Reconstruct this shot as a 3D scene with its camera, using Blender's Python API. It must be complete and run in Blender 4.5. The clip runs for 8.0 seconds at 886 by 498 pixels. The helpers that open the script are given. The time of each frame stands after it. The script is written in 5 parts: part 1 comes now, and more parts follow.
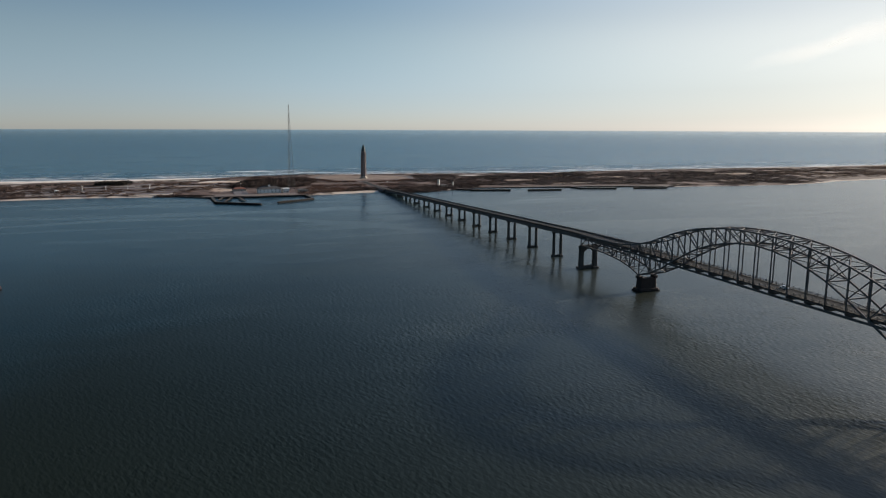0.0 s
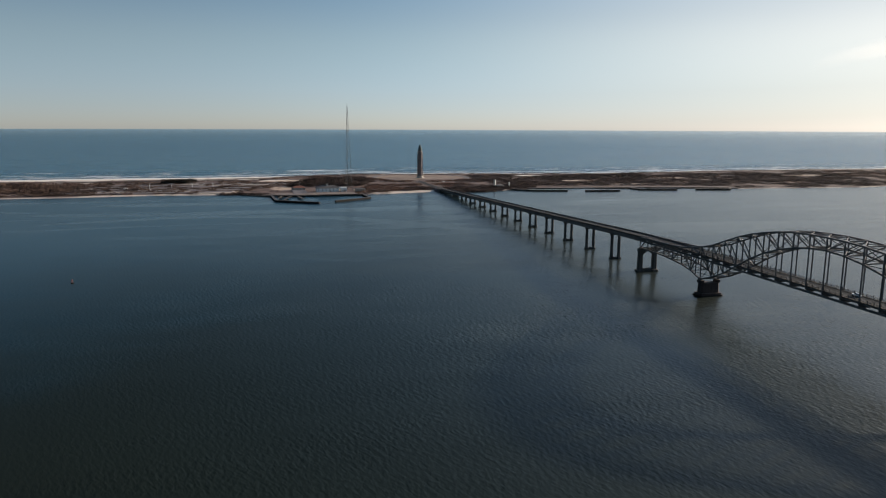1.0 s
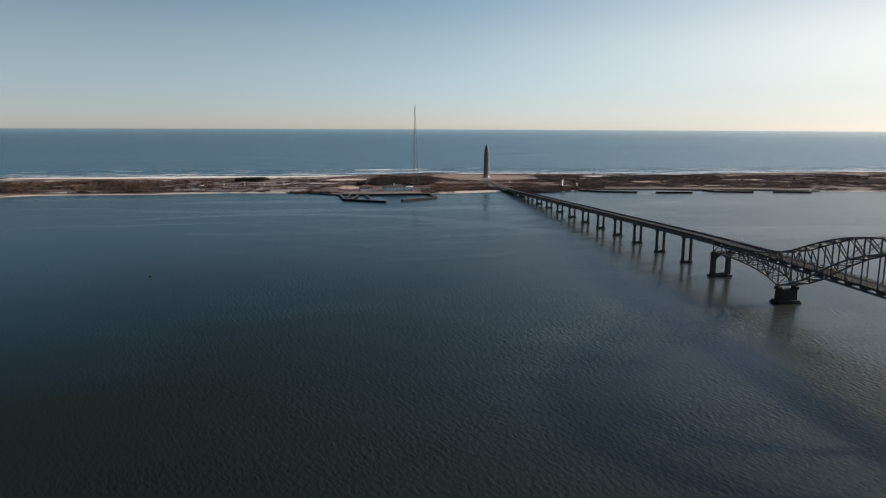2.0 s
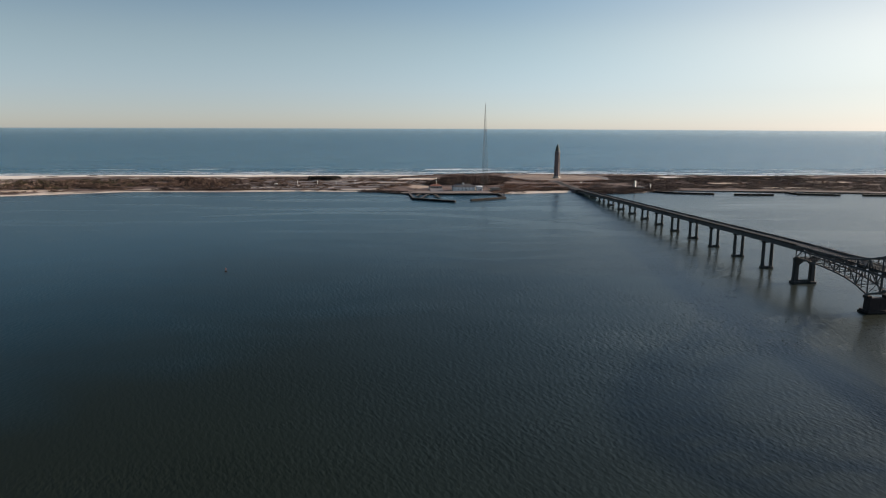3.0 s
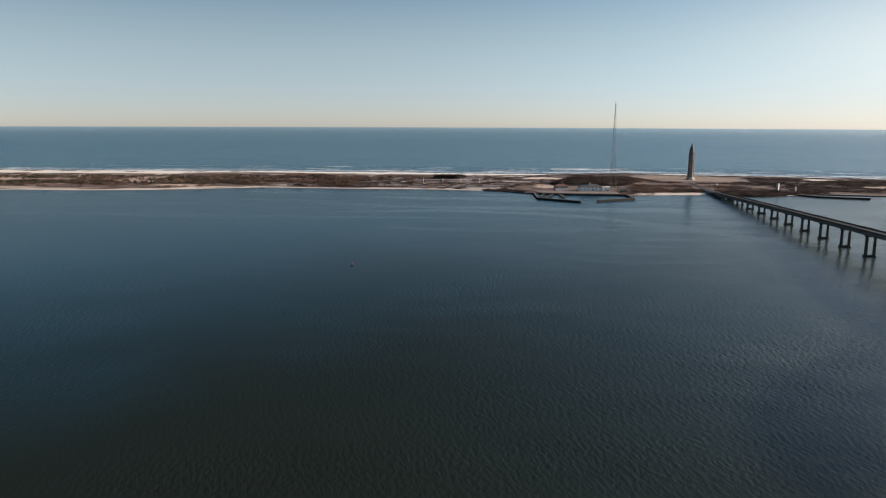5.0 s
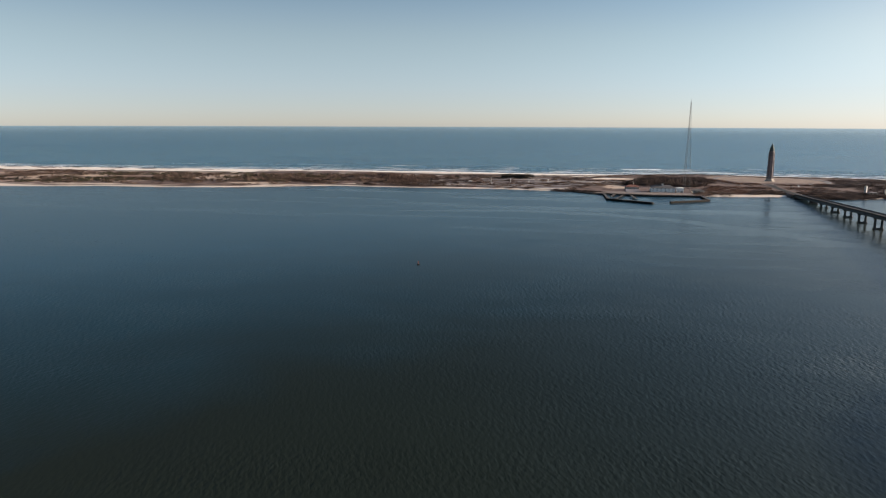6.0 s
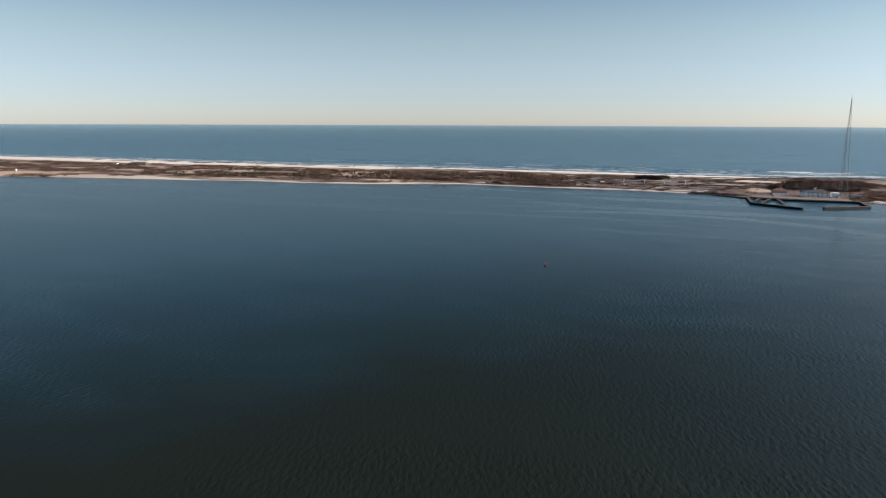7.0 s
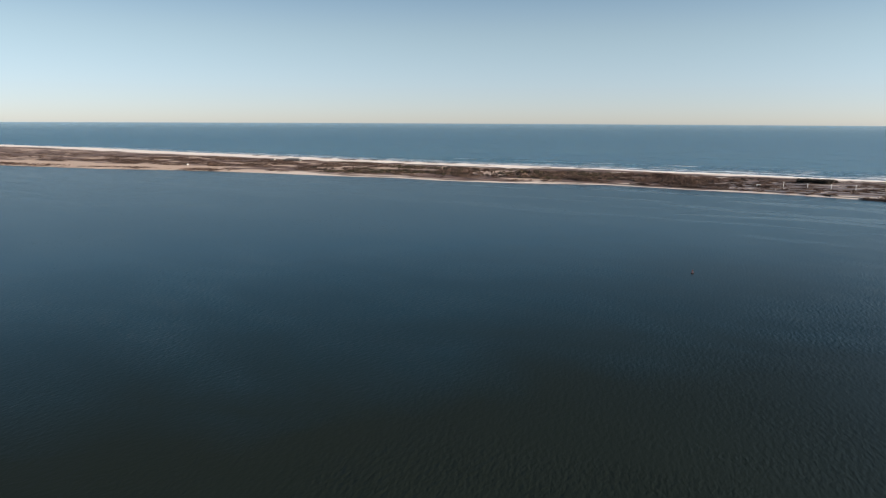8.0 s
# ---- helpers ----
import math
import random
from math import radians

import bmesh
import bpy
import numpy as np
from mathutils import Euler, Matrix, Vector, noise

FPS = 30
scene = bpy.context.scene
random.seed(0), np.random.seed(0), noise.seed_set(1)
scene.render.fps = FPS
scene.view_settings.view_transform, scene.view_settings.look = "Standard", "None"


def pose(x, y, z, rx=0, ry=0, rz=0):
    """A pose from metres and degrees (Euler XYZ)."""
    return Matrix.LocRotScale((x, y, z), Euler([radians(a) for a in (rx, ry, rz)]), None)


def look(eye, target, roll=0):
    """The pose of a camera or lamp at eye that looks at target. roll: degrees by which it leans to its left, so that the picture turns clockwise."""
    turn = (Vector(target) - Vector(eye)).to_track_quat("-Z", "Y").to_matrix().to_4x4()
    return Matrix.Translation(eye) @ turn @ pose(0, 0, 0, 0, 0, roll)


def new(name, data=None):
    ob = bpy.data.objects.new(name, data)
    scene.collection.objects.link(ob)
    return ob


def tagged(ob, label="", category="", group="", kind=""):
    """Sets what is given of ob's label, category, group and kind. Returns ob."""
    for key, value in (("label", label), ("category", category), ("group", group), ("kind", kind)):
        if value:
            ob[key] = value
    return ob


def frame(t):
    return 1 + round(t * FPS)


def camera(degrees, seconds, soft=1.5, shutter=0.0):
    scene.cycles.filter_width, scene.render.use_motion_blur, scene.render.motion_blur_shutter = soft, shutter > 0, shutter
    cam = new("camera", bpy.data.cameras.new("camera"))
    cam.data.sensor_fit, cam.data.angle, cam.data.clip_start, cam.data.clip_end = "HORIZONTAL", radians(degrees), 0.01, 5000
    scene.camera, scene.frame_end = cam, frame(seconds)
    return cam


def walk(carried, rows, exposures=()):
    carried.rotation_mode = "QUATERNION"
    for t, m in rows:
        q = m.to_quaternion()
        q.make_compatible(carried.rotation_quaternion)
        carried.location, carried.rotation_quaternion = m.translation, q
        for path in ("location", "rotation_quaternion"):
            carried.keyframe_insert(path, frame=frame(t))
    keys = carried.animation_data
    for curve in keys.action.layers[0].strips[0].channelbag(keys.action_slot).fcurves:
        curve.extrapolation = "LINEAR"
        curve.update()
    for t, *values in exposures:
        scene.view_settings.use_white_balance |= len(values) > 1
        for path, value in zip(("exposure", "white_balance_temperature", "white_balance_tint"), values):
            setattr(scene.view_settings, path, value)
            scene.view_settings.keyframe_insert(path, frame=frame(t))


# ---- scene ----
# The camera: a drone about 100 m over a bay, gliding forward and turning to its left.
cam = camera(64.54, 8.0, soft=1.2)
PATH = [  # seconds, x, y, z, yaw, pitch, roll
    (0.0, 0.00, 0.00, 100.89, 0.000, -9.876, -0.206),
    (0.5, -0.20, 0.72, 100.87, 1.879, -9.875, -0.205),
    (1.0, -0.40, 1.48, 100.84, 4.548, -9.899, -0.210),
    (1.5, -0.60, 2.29, 100.76, 7.340, -9.909, -0.225),
    (1.7, -0.67, 2.66, 100.72, 8.369, -9.918, -0.228),
    (2.8, -1.07, 4.70, 100.51, 14.427, -9.965, -0.233),
    (3.0, -1.14, 5.06, 100.47, 15.590, -9.974, -0.236),
    (3.5, -1.38, 6.09, 100.37, 18.202, -9.999, -0.243),
    (4.0, -1.74, 7.22, 100.19, 20.750, -10.030, -0.240),
    (4.5, -2.31, 8.50, 99.99, 23.134, -10.054, -0.232),
    (4.7, -2.62, 9.08, 99.90, 24.120, -10.063, -0.226),
    (5.8, -4.46, 12.46, 99.38, 30.106, -10.116, -0.195),
    (6.0, -4.84, 13.08, 99.31, 31.211, -10.126, -0.192),
    (6.5, -5.90, 14.56, 99.21, 36.102, -10.160, -0.200),
    (7.0, -7.17, 15.92, 99.25, 41.708, -10.243, -0.228),
    (7.5, -8.54, 17.14, 99.38, 47.107, -10.326, -0.262),
    (8.0, -9.96, 18.28, 99.50, 53.084, -10.391, -0.270),
]
walk(cam, [(t, pose(x, y, z, 90 + p, r, a)) for t, x, y, z, a, p, r in PATH], exposures=[(0.0, 0.69, 7500, 11), (2.0, 0.90, 7800, 12), (4.0, 1.06, 8000, 13), (6.0, 1.21, 8050, 14), (8.0, 1.31, 7700, 13)])

# ---- light: a low winter sun in the south-west, clear sky ----
SUN_AZ, SUN_EL = radians(57.0), radians(15.5)
world = bpy.data.worlds.new("sky")
scene.world = world
world.use_nodes = True
wn = world.node_tree.nodes
sky = wn.new("ShaderNodeTexSky")
sky.sky_type = "NISHITA"
sky.sun_disc = False
sky.sun_elevation, sky.sun_rotation = SUN_EL, SUN_AZ
sky.altitude, sky.air_density, sky.dust_density, sky.ozone_density = 60, 0.65, 0.15, 1.0
wn["Background"].inputs["Strength"].default_value = 0.068
haze = wn.new("ShaderNodeHueSaturation")  # thin winter haze pales the colours
haze.inputs["Hue"].default_value = 0.495
world.node_tree.links.new(sky.outputs["Color"], haze.inputs["Color"])
# the haze over the sea dims the lowest few degrees and turns them rosy
wl = world.node_tree.links
up = wn.new("ShaderNodeSeparateXYZ")
wl.new(wn.new("ShaderNodeTexCoord").outputs["Generated"], up.inputs[0])
low = wn.new("ShaderNodeMapRange")
low.interpolation_type = "SMOOTHSTEP"
low.inputs["From Min"].default_value, low.inputs["From Max"].default_value = -0.02, 0.13
low.inputs["To Min"].default_value, low.inputs["To Max"].default_value = 1.0, 0.0
wl.new(up.outputs["Z"], low.inputs["Value"])
# and the sky whitens towards the sun
sunward = wn.new("ShaderNodeVectorMath")
sunward.operation = "DOT_PRODUCT"
sunward.inputs[1].default_value = (math.sin(SUN_AZ) * math.cos(SUN_EL), math.cos(SUN_AZ) * math.cos(SUN_EL), math.sin(SUN_EL))
wl.new(up.inputs[0].links[0].from_socket, sunward.inputs[0])
glare = wn.new("ShaderNodeMapRange")
glare.interpolation_type = "SMOOTHSTEP"
glare.inputs["From Min"].default_value, glare.inputs["From Max"].default_value = 0.35, 1.0
wl.new(sunward.outputs["Value"], glare.inputs["Value"])
depth = wn.new("ShaderNodeMapRange")
depth.inputs["From Min"].default_value, depth.inputs["From Max"].default_value = -0.9, 0.75
depth.inputs["To Min"].default_value, depth.inputs["To Max"].default_value = 0.70, 1.05
wl.new(sunward.outputs["Value"], depth.inputs["Value"])
wl.new(depth.outputs["Result"], haze.inputs["Value"])
pale = wn.new("ShaderNodeMapRange")
pale.inputs["To Min"].default_value, pale.inputs["To Max"].default_value = 1.62, 0.43
near_sea = wn.new("ShaderNodeMapRange")
near_sea.interpolation_type = "SMOOTHSTEP"
near_sea.inputs["From Min"].default_value, near_sea.inputs["From Max"].default_value = 0.10, 0.40
near_sea.inputs["To Min"].default_value, near_sea.inputs["To Max"].default_value = 1.0, 0.0
wl.new(up.outputs["Z"], near_sea.inputs["Value"])
whiten = wn.new("ShaderNodeMath")
whiten.operation = "MULTIPLY"
milky = wn.new("ShaderNodeMapRange")
milky.inputs["To Min"].default_value = 0.50
wl.new(glare.outputs["Result"], milky.inputs["Value"])
wl.new(milky.outputs["Result"], whiten.inputs[0])
wl.new(near_sea.outputs["Result"], whiten.inputs[1])
sun_side = wn.new("ShaderNodeMapRange")
sun_side.inputs["From Min"].default_value, sun_side.inputs["From Max"].default_value = -0.05, 0.8
sun_side.inputs["To Max"].default_value = 0.55
wl.new(sunward.outputs["Value"], sun_side.inputs["Value"])
greyer = wn.new("ShaderNodeMath")
greyer.operation = "MAXIMUM"
wl.new(whiten.outputs[0], greyer.inputs[0])
wl.new(sun_side.outputs["Result"], greyer.inputs[1])
wl.new(greyer.outputs[0], pale.inputs["Value"])
wl.new(pale.outputs["Result"], haze.inputs["Saturation"])
veil = wn.new("ShaderNodeMix")
veil.data_type, veil.blend_type = "RGBA", "MULTIPLY"
veil_tint = wn.new("ShaderNodeMix")
veil_tint.data_type = "RGBA"
veil_tint.inputs[6].default_value, veil_tint.inputs[7].default_value = (0.63, 0.72, 1.06, 1), (0.515, 0.55, 0.63, 1)
wl.new(glare.outputs["Result"], veil_tint.inputs[0])
wl.new(veil_tint.outputs[2], veil.inputs[7])
wl.new(low.outputs["Result"], veil.inputs[0])
wl.new(haze.outputs["Color"], veil.inputs[6])
# high up, the sky is far brighter round the sun than across from it
aloft = wn.new("ShaderNodeMapRange")
aloft.interpolation_type = "SMOOTHSTEP"
aloft.inputs["From Min"].default_value, aloft.inputs["From Max"].default_value = 0.14, 0.42
wl.new(up.outputs["Z"], aloft.inputs["Value"])
halo = wn.new("ShaderNodeMapRange")
halo.interpolation_type = "SMOOTHSTEP"
halo.inputs["From Min"].default_value, halo.inputs["From Max"].default_value = 0.05, 0.9
halo.inputs["To Min"].default_value, halo.inputs["To Max"].default_value = -0.65, 2.5
wl.new(sunward.outputs["Value"], halo.inputs["Value"])
glow = wn.new("ShaderNodeMath")
glow.operation = "MULTIPLY_ADD"
wl.new(halo.outputs["Result"], glow.inputs[0])
wl.new(aloft.outputs["Result"], glow.inputs[1])
glow.inputs[2].default_value = 1.0
aureole = wn.new("ShaderNodeVectorMath")
aureole.operation = "SCALE"
wl.new(veil.outputs[2], aureole.inputs[0])
wl.new(glow.outputs[0], aureole.inputs["Scale"])
wl.new(aureole.outputs[0], wn["Background"].inputs["Color"])
sun_data = bpy.data.lights.new("sun", "SUN")
sun_data.energy, sun_data.angle, sun_data.color = 4.2, radians(1.5), (1.0, 0.945, 0.875)
sun = new("sun", sun_data)
sun.matrix_world = look((800, 400, 500), (800 - math.sin(SUN_AZ) * math.cos(SUN_EL), 400 - math.cos(SUN_AZ) * math.cos(SUN_EL), 500 - math.sin(SUN_EL)))


# ---- materials ----
def nodes_of(name):
    m = bpy.data.materials.new(name)
    m.use_nodes = True
    return m, m.node_tree.nodes, m.node_tree.links, m.node_tree.nodes["Principled BSDF"]


def add(nt, kind, **values):
    n = nt.new(kind)
    for key, v in values.items():
        n.inputs[key.replace("_", " ")].default_value = v
    return n


def place(nt, ln, scale=(1, 1, 1), turn=0.0, local=False):
    """World position (or the object's own), turned so that x runs at that many degrees, then scaled."""
    mp = nt.new("ShaderNodeMapping")
    mp.vector_type = "TEXTURE"
    mp.inputs["Scale"].default_value = [1.0 / k for k in scale]
    mp.inputs["Rotation"].default_value = (0, 0, radians(turn))
    if local:
        ln.new(nt.new("ShaderNodeTexCoord").outputs["Object"], mp.inputs["Vector"])
    else:
        ln.new(nt.new("ShaderNodeNewGeometry").outputs["Position"], mp.inputs["Vector"])
    return mp.outputs["Vector"]


def noise_node(nt, ln, vec, scale, detail=3.0, rough=0.55, distort=0.0):
    n = add(nt, "ShaderNodeTexNoise", Scale=scale, Detail=detail, Roughness=rough, Distortion=distort)
    ln.new(vec, n.inputs["Vector"])
    return n


def ramp(nt, ln, fac, stops):
    r = nt.new("ShaderNodeValToRGB")
    while len(r.color_ramp.elements) < len(stops):
        r.color_ramp.elements.new(0.5)
    for e, (at, c) in zip(r.color_ramp.elements, stops):
        e.position = at
        e.color = (c, c, c, 1) if isinstance(c, float) else (*c, 1)
    ln.new(fac, r.inputs["Fac"])
    return r.outputs["Color"]


def mix(nt, ln, fac, a, b, how="MIX"):
    m = nt.new("ShaderNodeMix")
    m.data_type, m.blend_type = "RGBA", how
    for socket, v in ((m.inputs[0], fac), (m.inputs[6], a), (m.inputs[7], b)):
        if isinstance(v, (int, float)):
            socket.default_value = v
        elif isinstance(v, tuple):
            socket.default_value = (*v, 1)
        else:
            ln.new(v, socket)
    return m.outputs[2]


def maths(nt, ln, how, a, b=0.0, c=0.0, clamp=False):
    m = nt.new("ShaderNodeMath")
    m.operation, m.use_clamp = how, clamp
    for i, v in enumerate((a, b, c)):
        if isinstance(v, (int, float)):
            m.inputs[i].default_value = v
        else:
            ln.new(v, m.inputs[i])
    return m.outputs[0]


def surface(name, dark, light, rough, size, metal=0.0, relief=0.02, streak=1.0, stain=None, gloss=0.5):
    """A weathered surface: two colours mixed by noise at two sizes, with fine relief. streak under 1 draws it out upward."""
    m, nt, ln, b = nodes_of(name)
    vec = place(nt, ln, (1, 1, streak))
    big = noise_node(nt, ln, vec, 1.0 / size, 4)
    fine = noise_node(nt, ln, vec, 9.0 / size, 3)
    both = maths(nt, ln, "ADD", maths(nt, ln, "MULTIPLY", big.outputs["Fac"], 0.65), maths(nt, ln, "MULTIPLY", fine.outputs["Fac"], 0.35))
    col = ramp(nt, ln, both, [(0.33, dark), (0.66, light)])
    if stain:
        st = noise_node(nt, ln, vec, 0.45 / size, 5, 0.7)
        col = mix(nt, ln, ramp(nt, ln, st.outputs["Fac"], [(0.54, 0.0), (0.68, 0.85)]), col, stain)
    ln.new(col, b.inputs["Base Color"])
    b.inputs["Metallic"].default_value = metal
    b.inputs["Specular IOR Level"].default_value = gloss
    ln.new(maths(nt, ln, "MULTIPLY_ADD", fine.outputs["Fac"], 0.2, rough - 0.1), b.inputs["Roughness"])
    bump = add(nt, "ShaderNodeBump", Strength=0.6, Distance=relief)
    ln.new(fine.outputs["Fac"], bump.inputs["Height"])
    ln.new(bump.outputs["Normal"], b.inputs["Normal"])
    return m


def foliage(name, dark, mid, light):
    """Leaves and twigs that also let light through."""
    m, nt, ln, b = nodes_of(name)
    vec = place(nt, ln)
    patch = noise_node(nt, ln, vec, 0.07, 4)
    isl = nt.new("ShaderNodeNewGeometry").outputs["Random Per Island"]
    both = maths(nt, ln, "ADD", maths(nt, ln, "MULTIPLY", patch.outputs["Fac"], 0.80), maths(nt, ln, "MULTIPLY", isl, 0.20))
    col = ramp(nt, ln, both, [(0.36, dark), (0.5, mid), (0.64, light)])
    ln.new(col, b.inputs["Base Color"])
    b.inputs["Roughness"].default_value = 0.85
    b.inputs["Specular IOR Level"].default_value = 0.1
    through_light = nt.new("ShaderNodeBsdfTranslucent")
    ln.new(col, through_light.inputs["Color"])
    both_ways = nt.new("ShaderNodeMixShader")
    both_ways.inputs["Fac"].default_value = 0.26
    ln.new(b.outputs[0], both_ways.inputs[1])
    ln.new(through_light.outputs[0], both_ways.inputs[2])
    ln.new(both_ways.outputs[0], nt["Material Output"].inputs["Surface"])
    return m


def water_material():
    """Wind-rippled water: the ripples tilt the surface everywhere alike; slicks and eddies are calmer or rougher patches."""
    m, nt, ln, b = nodes_of("rippled_water")
    crest = place(nt, ln, (0.44, 1.0, 1.0), CREST)
    
    def steepness(crest, scale, step, detail):
        """The slope across the crests, from the wave's height at two points a step apart."""
        ahead = nt.new("ShaderNodeVectorMath")
        ahead.operation = "ADD"
        ln.new(crest, ahead.inputs[0])
        ahead.inputs[1].default_value = (0, step, 0)
        a = noise_node(nt, ln, crest, scale, detail, 0.5, 0.25)
        c = noise_node(nt, ln, ahead.outputs[0], scale, detail, 0.5, 0.25)
        return maths(nt, ln, "DIVIDE", maths(nt, ln, "SUBTRACT", c.outputs["Fac"], a.outputs["Fac"]), step)

    def waves(crest, turn, high):
        """Slopes of one train of short waves, its crests at that turn."""
        fall = maths(nt, ln, "ADD", maths(nt, ln, "MULTIPLY", steepness(crest, 0.62, 0.23, 1.7), high), maths(nt, ln, "MULTIPLY", steepness(crest, 1.2, 0.14, 1.0), high * 0.22))
        heave = nt.new("ShaderNodeCombineXYZ")
        ln.new(fall, heave.inputs["Y"])
        tilt = nt.new("ShaderNodeVectorRotate")
        tilt.rotation_type = "Z_AXIS"
        tilt.inputs["Angle"].default_value = radians(turn)
        ln.new(heave.outputs[0], tilt.inputs["Vector"])
        return tilt.outputs[0]

    cross_crest = place(nt, ln, (0.42, 0.9, 1.0), CREST - 32)
    wide = noise_node(nt, ln, place(nt, ln, (0.5, 1.0, 1.0), 15), 0.05, 2)
    # slicks: long calm streaks
    slick = noise_node(nt, ln, place(nt, ln, (0.0022, 0.018, 1), 19), 1.0, 4, 0.6, 0.8)
    off_harbour = nt.new("ShaderNodeVectorMath")
    off_harbour.operation = "DISTANCE"
    ln.new(place(nt, ln), off_harbour.inputs[0])
    off_harbour.inputs[1].default_value = (-120, 900, 0)
    lee = ramp(nt, ln, maths(nt, ln, "MULTIPLY", off_harbour.outputs["Value"], 0.001), [(0.2, 1.0), (0.75, 0.12)])
    calm = maths(nt, ln, "MULTIPLY", ramp(nt, ln, slick.outputs["Fac"], [(0.50, 0.0), (0.64, 1.0)]), lee)
    # one long curved tide line lies off the harbour
    eddy = nt.new("ShaderNodeVectorMath")
    eddy.operation = "DISTANCE"
    ln.new(place(nt, ln), eddy.inputs[0])
    eddy.inputs[1].default_value = (-235, 455, 0)
    north = nt.new("ShaderNodeSeparateXYZ")
    ln.new(place(nt, ln), north.inputs[0])
    waver = noise_node(nt, ln, place(nt, ln), 0.013, 3, 0.55)
    rim = maths(nt, ln, "MULTIPLY", maths(nt, ln, "MULTIPLY_ADD", waver.outputs["Fac"], 34.0, eddy.outputs["Value"]), 0.001)
    tide_line = maths(nt, ln, "MULTIPLY", ramp(nt, ln, rim, [(0.318, 0.0), (0.328, 1.0), (0.333, 1.0), (0.346, 0.0)]), ramp(nt, ln, maths(nt, ln, "MULTIPLY", north.outputs["Y"], 0.001), [(0.66, 0.0), (0.73, 1.0)]))
    calm = maths(nt, ln, "MAXIMUM", calm, maths(nt, ln, "MULTIPLY", tide_line, 1.7))
    gust = noise_node(nt, ln, place(nt, ln, (0.006, 0.011, 1), 30), 1.0, 3, 0.55, 1.2)
    rough_patch = ramp(nt, ln, gust.outputs["Fac"], [(0.40, 0.0), (0.66, 1.0)])

    def centred(socket, k):
        s = nt.new("ShaderNodeVectorMath")
        s.operation = "SUBTRACT"
        ln.new(socket, s.inputs[0])
        s.inputs[1].default_value = (0.5, 0.5, 0.5)
        q = nt.new("ShaderNodeVectorMath")
        q.operation = "MULTIPLY"
        ln.new(s.outputs[0], q.inputs[0])
        q.inputs[1].default_value = (k * 0.4, k, 0)
        r = nt.new("ShaderNodeVectorRotate")
        r.rotation_type = "Z_AXIS"
        r.inputs["Angle"].default_value = radians(CREST)
        ln.new(q.outputs[0], r.inputs["Vector"])
        return r.outputs[0]

    def plus(a, c):
        s = nt.new("ShaderNodeVectorMath")
        s.operation = "ADD"
        ln.new(a, s.inputs[0])
        ln.new(c, s.inputs[1])
        return s.outputs[0]

    # the open sea beyond the island runs higher than the sheltered bay
    far = nt.new("ShaderNodeVectorMath")
    far.operation = "DOT_PRODUCT"
    ln.new(place(nt, ln), far.inputs[0])
    far.inputs[1].default_value = (-0.345, 0.939, 0)
    open_sea = ramp(nt, ln, maths(nt, ln, "MULTIPLY", far.outputs["Value"], 0.0005), [(0.575, 0.0), (0.615, 1.0)])
    slope = plus(plus(waves(crest, CREST, RIPPLE), waves(cross_crest, CREST - 32, RIPPLE * 0.8)), centred(wide.outputs["Color"], 0.08))
    amount = maths(nt, ln, "MULTIPLY", maths(nt, ln, "MULTIPLY_ADD", calm, -0.45, 1.0), maths(nt, ln, "MULTIPLY_ADD", rough_patch, 0.75, 0.6))
    # long swell runs in and steepens towards the sea beach
    shoaling = ramp(nt, ln, maths(nt, ln, "MULTIPLY", far.outputs["Value"], 0.0005), [(0.66, 1.0), (0.80, 0.22)])
    swell = maths(nt, ln, "MULTIPLY", maths(nt, ln, "MULTIPLY", steepness(place(nt, ln, (0.004, 0.026, 1), 20), 1.0, 0.25, 2.0), 0.15), maths(nt, ln, "MULTIPLY", open_sea, shoaling))
    roll = nt.new("ShaderNodeCombineXYZ")
    ln.new(maths(nt, ln, "MULTIPLY", swell, -0.345), roll.inputs["X"])
    ln.new(maths(nt, ln, "MULTIPLY", swell, 0.939), roll.inputs["Y"])
    slope = plus(slope, roll.outputs[0])
    amount = maths(nt, ln, "MULTIPLY", amount, maths(nt, ln, "MULTIPLY_ADD", open_sea, 0.7, 1.0))
    # the tide runs rough under the bridge and smoother farther up the bay
    off_bridge = nt.new("ShaderNodeVectorMath")
    off_bridge.operation = "DISTANCE"
    ln.new(place(nt, ln), off_bridge.inputs[0])
    off_bridge.inputs[1].default_value = (40, 230, 0)
    smoother = maths(nt, ln, "MULTIPLY", ramp(nt, ln, maths(nt, ln, "MULTIPLY", off_bridge.outputs["Value"], 0.001), [(0.22, 0.0), (0.75, 1.0)]), maths(nt, ln, "SUBTRACT", 1.0, open_sea))
    amount = maths(nt, ln, "MULTIPLY", amount, maths(nt, ln, "MULTIPLY_ADD", smoother, -0.55, 1.0))
    # the farthest water is seen so flat that it mirrors the pale sky over it
    offing = nt.new("ShaderNodeVectorMath")
    offing.operation = "LENGTH"
    ln.new(place(nt, ln, (1, 1, 0.0001)), offing.inputs[0])
    level_sea = ramp(nt, ln, maths(nt, ln, "MULTIPLY", offing.outputs["Value"], 0.0002), [(0.70, 0.0), (0.88, 0.3), (0.99, 1.0)])
    amount = maths(nt, ln, "MULTIPLY", amount, maths(nt, ln, "MULTIPLY_ADD", level_sea, -0.85, 1.0))
    sc = nt.new("ShaderNodeVectorMath")
    sc.operation = "SCALE"
    ln.new(slope, sc.inputs[0])
    ln.new(amount, sc.inputs["Scale"])
    normal = nt.new("ShaderNodeVectorMath")
    normal.operation = "NORMALIZE"
